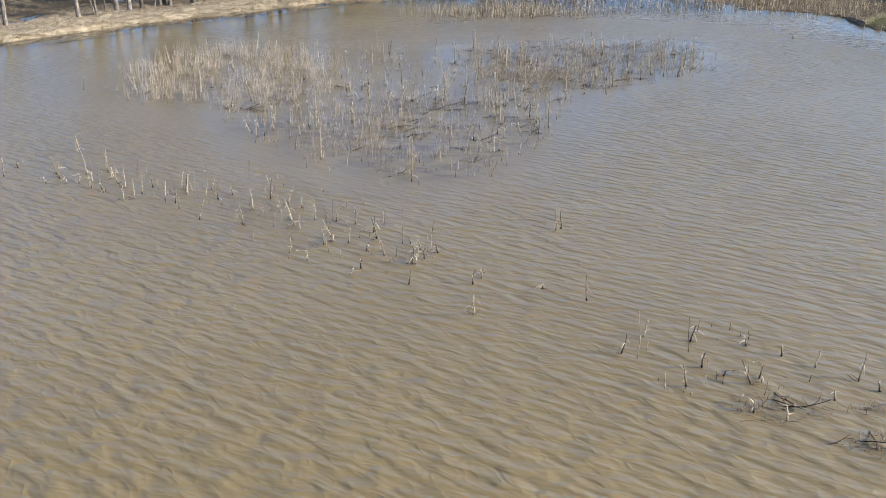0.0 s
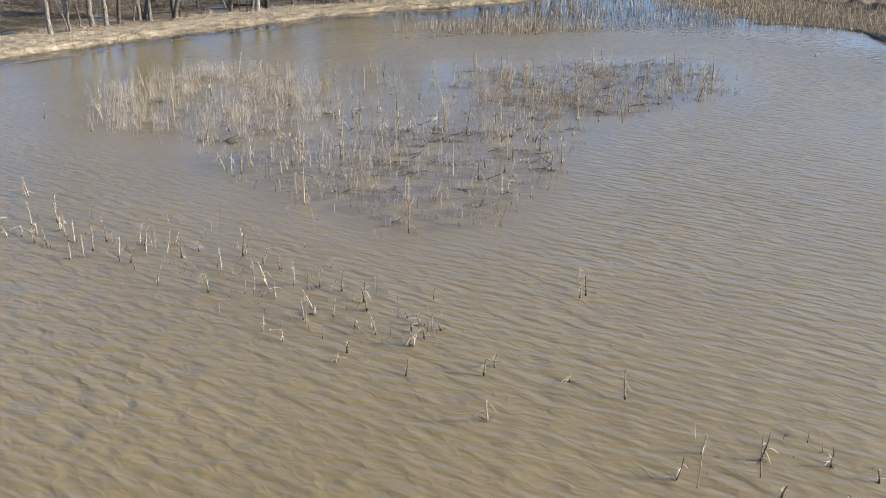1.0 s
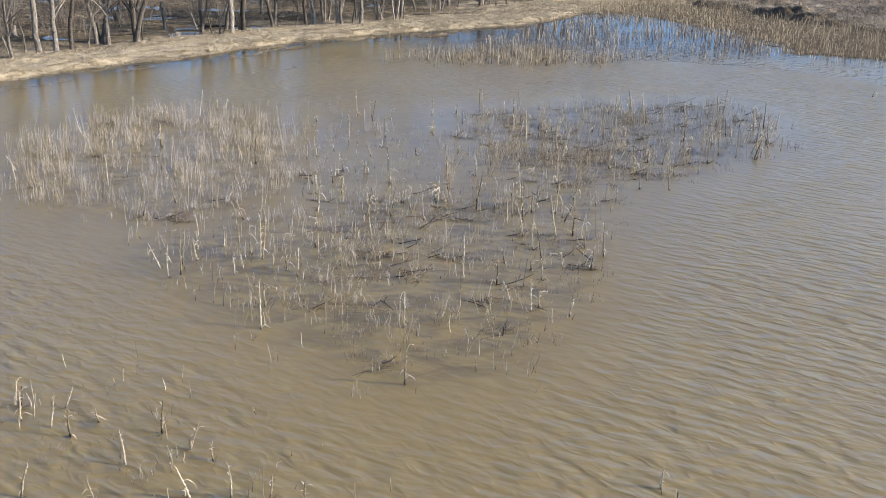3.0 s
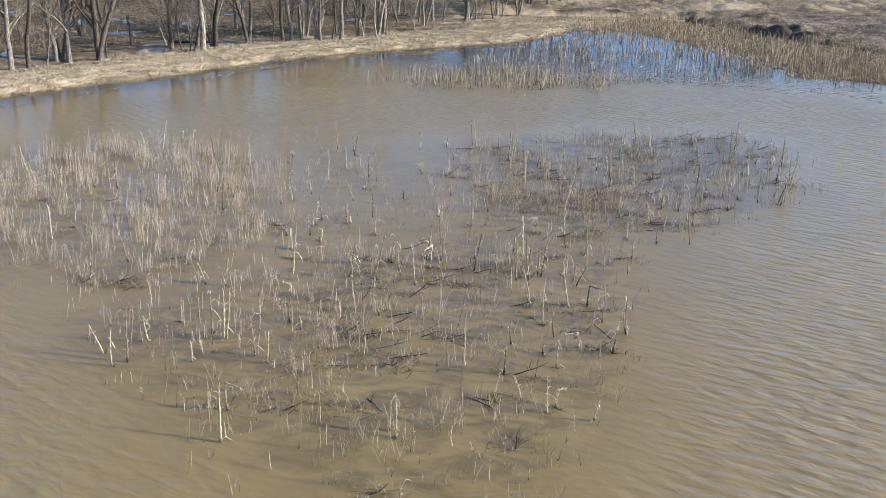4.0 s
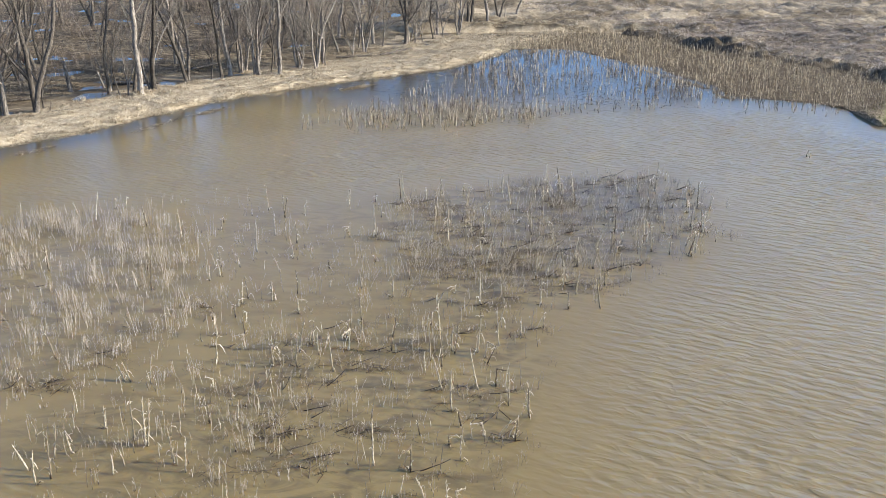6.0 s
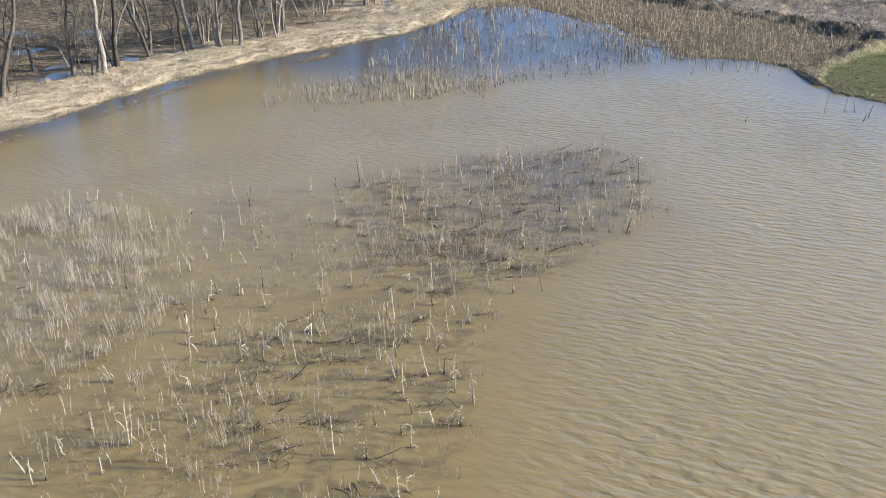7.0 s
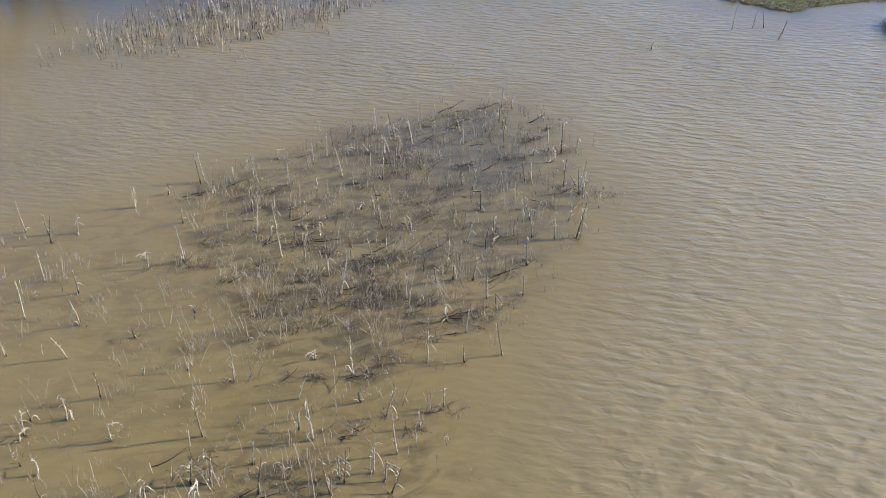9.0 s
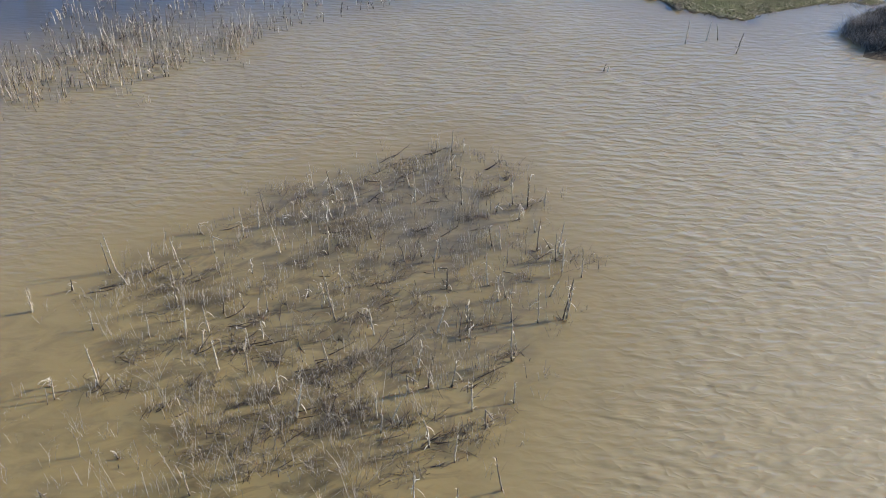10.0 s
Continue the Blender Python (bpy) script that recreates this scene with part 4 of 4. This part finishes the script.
def weed_patch(name, beds, label, mat=WEED):
    weeds = Strands()
    for poly, plants, each, tall, out, seed in beds:
        seat = np.array(scatter(poly, plants, seed))
        seat = seat + g.normal(0, 1.0, seat.shape)
        thin = 0.6 * ripple(seat[:, 0], seat[:, 1], seed, 3.4) + 0.55 * ripple(seat[:, 0], seat[:, 1], seed + 3, 1.4)
        seat = seat[thin > g.uniform(-0.4, 0.6, len(seat))]
        p0, p1, p2 = rising(seat, np.full(len(seat), -0.12), tall * g.uniform(0.3, 1.35, len(seat)), out, g, each, 0.3)
        p1 = (p0 + p2) / 2 + (p1 - (p0 + p2) / 2) * 0.25
        w = g.uniform(0.6, 1.5, len(p0))
        weeds.stems(p0, p1, p2, 0.0056 * w, 0.005 * w, 0.0036 * w)
        for k in range(3):
            q0, q1, q2 = side_twigs(p1, p2, g, 0.17)
            some = g.uniform(0, 1, len(q0)) < 0.7
            weeds.stems(q0[some], q1[some], q2[some], 0.0035, 0.003, 0.0025)
    stuff(name, weeds, mat, label, "weeds")


WEEDS_WEST = [(-30.8, 53.5), (-28.0, 42.3), (-21.6, 39.0), (-13.7, 34.5), (-5.9, 28.9), (-1.4, 26.2), (1.8, 33.1), (2.4, 43.3), (-1.1, 49.0), (-1.4, 56.5), (-9.0, 64.0), (-16.3, 67.5), (-25.9, 63.8)]
EAST_BACK = [(1.5, 62.0), (4.5, 69.0), (12.0, 70.5), (12.5, 62.0), (7.0, 58.5)]
weed_patch("weed_bed", [(LOBE_WEST, 1700, 6, 1.45, 0.26, 61), (WEEDS_WEST, 1500, 5, 1.05, 0.38, 67)], "pale grey-tan dead weeds standing in the water")
weed_patch("weed_bed", [(LOBE_EAST, 1250, 6, 1.0, 0.4, 62), (THICKET, 330, 7, 1.5, 0.8, 68), (EAST_BACK, 320, 5, 1.1, 0.32, 69)], "brownish dead weeds standing thick in the water", WEED_DARK)
weed_patch("weed_scatter", [(FRONT, 560, 5, 0.9, 0.45, 63), (MIDDLE, 400, 3, 0.6, 0.5, 64), ([(-23.4, 20.2), (-15.1, 18.9), (-6.4, 10.8), (0.2, 9.5), (-1.0, 11.5), (-9.8, 17.6), (-22.3, 22.2)], 80, 4, 0.6, 0.5, 65),
                            ([(14.0, -3.1), (16.7, -0.8), (17.5, -4.6), (14.6, -4.7)], 26, 7, 0.6, 0.7, 66)], "thin dead weeds scattered among the drowned corn", WEED_DARK)

# snapped stems and stumps of corn, too many to tell apart
NEAR_ROW = [(-22.7, 23.9), (-17.0, 23.6), (-8.9, 21.4), (-0.8, 14.5), (-0.4, 10.6), (-4.8, 9.9), (-10.1, 14.2), (-20.0, 18.4)]
NEAR_EAST = [(6.1, 6.1), (13.8, 3.4), (13.0, -1.0), (8.2, -1.1), (5.2, 3.1)]
NEAR_WEST = [(-19.4, 38.8), (-5.8, 39.4), (-4.0, 28.0), (-11.5, 27.0)]
broken = Strands()
for poly, count, seed in ((LOBE_WEST, 190, 81), (WEEDS_WEST, 190, 82), (LOBE_EAST, 230, 83), (FRONT, 210, 84), (NEAR_WEST, 110, 85), (NEAR_ROW, 80, 86), (NEAR_EAST, 26, 87)):
    seat = scatter(poly, count, seed)
    p0, p1, p2 = rising(seat, np.full(len(seat), -0.15), g.uniform(0.35, 1.6, len(seat)) ** 1.3, 0.2, g)
    p1 = (p0 + p2) / 2 + (p1 - (p0 + p2) / 2) * 0.3 + g.normal(0, 0.035, p0.shape)
    w = g.uniform(0.6, 1.3, len(p0))
    broken.stems(p0, p1, p2, 0.017 * w, 0.014 * w, 0.009 * w)
    for k in range(3):
        q0, q1, q2 = side_twigs(p0 + (p1 - p0) * 0.4, p2, g, 0.15)
        broken.blades(q0, q1, q2, g.uniform(0.01, 0.028, len(q0)))
stuff("broken_corn", broken, SNAPPED, "broken tan corn stems standing in the pond", "corn stalks")

far_corn = Strands()
seat = np.array(scatter(FAR_CORN, 2700, 67))
seat = seat[0.7 * ripple(seat[:, 0], seat[:, 1], 67, 6.0) + 0.5 * ripple(seat[:, 0], seat[:, 1], 68, 2.0) > g.uniform(-0.8, 0.5, len(seat))]
p0, p1, p2 = rising(seat, np.full(len(seat), -0.2), g.uniform(0.35, 2.2, len(seat)), 0.22, g)
w = g.uniform(0.6, 1.5, len(p0))
far_corn.stems(p0, p1, p2, 0.030 * w, 0.025 * w, 0.016 * w)
for k in range(3):
    q0, q1, q2 = side_twigs(p0 + (p1 - p0) * 0.5, p2, g, 0.32)
    far_corn.blades(q0, q1, q2, 0.05)
seat = scatter([(-10.6, 90.6), (-3.0, 89.4), (7.3, 90.2), (14.3, 95.0), (12.7, 101.8), (3.6, 102.8), (-5.1, 95.8)], 190, 68)
seat = np.array(seat) + g.normal(0, 2.0, (len(seat), 2))
p0, p1, p2 = rising(seat, np.full(len(seat), -0.1), g.uniform(0.7, 1.7, len(seat)), 0.3, g, 6, 0.6)
far_corn.stems(p0, p1, p2, 0.013, 0.012, 0.008)
stuff("far_corn", far_corn, FAR_STALK, "distant brown corn stalks standing in calm water", "corn stalks")

field_corn = Strands()
seat = np.array(scatter(CORN_FIELD, 3900, 69)) + g.normal(0, 2.6, (3900, 2))
x, y, z, *_ = settled(seat)
p0, p1, p2 = rising(seat, np.maximum(z, -0.1), g.uniform(0.35, 1.55, len(seat)), 0.32, g)
field_corn.stems(p0, p1, p2, 0.026, 0.022, 0.016)
q0, q1, q2 = side_twigs(p1, p2, g, 0.35)
field_corn.blades(q0, q1, q2, 0.05)
seat = scatter(CORN_FIELD, 7000, 70)
x, y, z, *_ = settled(seat)
a = g.uniform(0, 6.283, len(seat))
ln = g.uniform(0.2, 0.9, len(seat))
p0 = np.stack([x, y, z + 0.02], 1)
p2 = np.stack([x + np.cos(a) * ln, y + np.sin(a) * ln, z + g.uniform(0.02, 0.25, len(seat))], 1)
field_corn.stems(p0, (p0 + p2) / 2 + np.array([0, 0, 0.04]), p2, 0.02, 0.02, 0.014)
stuff("field_corn", field_corn, STUBBLE, "brown broken corn stubble and litter on wet mud", "corn stubble")

drift_line = Strands()
seat = []
for (x0, y0), (x1, y1) in zip(SHORE[6:-2], SHORE[7:-1]):
    for k in range(int(math.hypot(x1 - x0, y1 - y0) * 40)):
        s = rnd.random()
        seat.append((x0 + (x1 - x0) * s + rnd.gauss(0, 1.3), y0 + (y1 - y0) * s + rnd.gauss(0, 1.3)))
for (x0, y0), (x1, y1) in zip(BANK[1:-1], BANK[2:]):
    nx, ny = (y1 - y0), -(x1 - x0)
    ln = math.hypot(nx, ny)
    for k in range(int(ln * 26)):
        s, o = rnd.random(), rnd.gauss(3.6, 0.5)
        seat.append((x0 + (x1 - x0) * s + nx / ln * o, y0 + (y1 - y0) * s + ny / ln * o))
x, y, z, *_ = settled(seat)
a, ln = g.uniform(0, 6.283, len(seat)), g.uniform(0.15, 0.7, len(seat))
keep = z > -0.25
z = np.maximum(z, 0)
p0 = np.stack([x, y, z], 1)
p2 = np.stack([x + np.cos(a) * ln, y + np.sin(a) * ln, z + g.uniform(0.0, 0.22, len(seat))], 1)
drift_line.stems(p0[keep], ((p0 + p2) / 2 + np.array([0, 0, 0.03]))[keep], p2[keep], 0.018, 0.016, 0.01)
stuff("drift_line", drift_line, STUBBLE, "line of broken stalks washed along the shore", "debris")

# flattened, waterlogged heaps of stalks -----------------------------------------------------------------
DRIFT = [(4.2, 34.1), (-3.1, 39.2), (-2.5, 40.6), (0.0, 42.7), (-0.6, 40.0), (2.7, 37.7), (4.8, 37.8), (-2.3, 34.6), (-3.8, 32.9), (-5.3, 34.0),
         (-0.9, 34.3), (-3.6, 36.3), (1.0, 41.9), (3.2, 44.2), (-5.0, 38.9), (-15.6, 38.5), (-17.1, 38.5), (-6.5, 38.8), (-11.4, 47.8), (-10.9, 46.9),
         (-1.1, 42.0), (-8.7, 42.8), (-3.9, 40.8), (4.7, 48.0), (1.5, 48.0), (8.8, 62.6), (11.8, 65.4), (9.2, 58.7), (10.2, 56.5), (-0.2, 60.2),
         (21.0, 69.2), (17.1, 63.8), (16.8, 59.5), (11.2, 67.1), (12.0, 59.9), (14.3, 53.8), (16.1, 70.3), (6.5, 55.5), (18.3, 72.0), (2.5, 64.8),
         (6.0, 69.1), (8.3, 55.0), (12.1, 50.6), (8.5, 49.5)]


def drift_pile(x, y, seed):
    r = random.Random(seed)
    gg = np.random.default_rng(seed)
    pile = holder("drift_pile")
    wide = r.uniform(0.3, 1.0) ** 1.4 * 1.9 + 0.2
    n = int(32 * wide) + 8
    heading = r.uniform(-0.5, 0.6)
    # stems lie in two or three loose bundles, not in one heap
    knots = [(r.gauss(0, wide * 0.7), r.gauss(0, wide * 0.3)) for _ in range(r.choice((2, 3, 4)))]
    pick = gg.integers(0, len(knots), n)
    # drawn out along x: the dark stems also stand in for weed shadows
    c = np.array(knots)[pick] + np.stack([gg.normal(0, wide * 0.34, n), gg.normal(0, wide * 0.16, n)], 1)
    a = gg.normal(heading, 0.55, n) + np.where(gg.uniform(0, 1, n) < 0.15, 1.4, 0)
    ln = gg.uniform(0.25, 1.0, n) ** 1.5 * 1.5
    p0 = np.stack([c[:, 0] - np.cos(a) * ln / 2, c[:, 1] - np.sin(a) * ln / 2, gg.uniform(-0.06, 0.02, n)], 1)
    p2 = np.stack([c[:, 0] + np.cos(a) * ln / 2, c[:, 1] + np.sin(a) * ln / 2, gg.uniform(-0.06, 0.05, n)], 1)
    mesh = Strands()
    mesh.stems(p0, (p0 + p2) / 2 + np.stack([gg.normal(0, 0.07, n), gg.normal(0, 0.07, n), gg.uniform(0.0, 0.06, n)], 1), p2, 0.012, 0.010, 0.005)
    tagged(part("stem_mat", mesh, WRACK, pile), kind="stuff")
    m = n // 2
    fine = Strands()
    f0, f1, f2 = rising(c[:m], np.full(m, -0.04), gg.uniform(0.2, 0.8, m), 0.9, gg)
    fine.stems(f0, f1, f2, 0.006, 0.005, 0.003)
    q0, q1, q2 = side_twigs(f1, f2, gg, 0.16)
    fine.stems(q0, q1, q2, 0.005, 0.004, 0.003)
    tagged(part("dry_top", fine, WEED, pile, "pale dry upper stems"), kind="stuff")
    for _ in range(r.choice((1, 1, 2, 3))):
        t = heading + r.gauss(0, 0.7)
        ln = r.uniform(0.5, 1.6)
        bp, br, _w = branch((r.gauss(0, 0.4) - math.cos(t) * ln / 2, r.gauss(0, 0.25) - math.sin(t) * ln / 2, -0.02), (math.cos(t), math.sin(t), r.uniform(0.02, 0.3)), ln, 0.024, 0.22, r, 5, 0.6)
        stick = Mesh().tube(bp, br, 5)
        for _k in range(r.choice((1, 2, 3))):
            at, _i = along(bp, r.uniform(1, 4.5))
            tp, tr, _w = branch(at, (r.uniform(-1, 1), r.uniform(-1, 1), r.uniform(0, 0.9)), ln * r.uniform(0.2, 0.4), 0.012, 0.25, r, 3, 0.6)
            stick.tube(tp, tr, 4)
        part("stalk", stick, WRACK, pile)
    pile.matrix_basis = pose(x, y, 0, 0, 0, 0)
    return tagged(pile, "dark waterlogged tangle of fallen corn stalks in the pond", "debris", "drift heaps")


for i, (x, y) in enumerate(DRIFT):
    drift_pile(x, y, 200 + i)
for i, (x, y) in enumerate(scatter(LOBE_EAST, 58, 71) + scatter(THICKET, 14, 74) + scatter(FRONT, 16, 72) + scatter(LOBE_WEST, 12, 73) + [(15.5, -3.7), (16.4, -2.1), (12.2, -1.5), (13.8, -3.5)]):
    drift_pile(x, y, 300 + i)


def fence_post(x, y, tall, radius):
    post = holder("fence_post")
    part("shaft", Mesh().tube([(0, 0, -0.3), (0.01, 0, tall * 0.5), (0.03, 0.01, tall), (0.03, 0.01, tall + 0.02)], [radius, radius, radius * 0.95, radius * 0.6], 8), POST, post)
    post.matrix_basis = pose(x, y, height(x, y))
    return tagged(post, "weathered wooden post standing in the dead meadow grass", "post")


for x, y, tall, radius in ((79.5, 150.9, 3.6, 0.16), (81.1, 151.2, 3.4, 0.16), (27.2, 193.0, 2.2, 0.12), (32.3, 199.5, 1.8, 0.10), (14.8, 163.5, 1.6, 0.09)):
    fence_post(x, y, tall, radius)
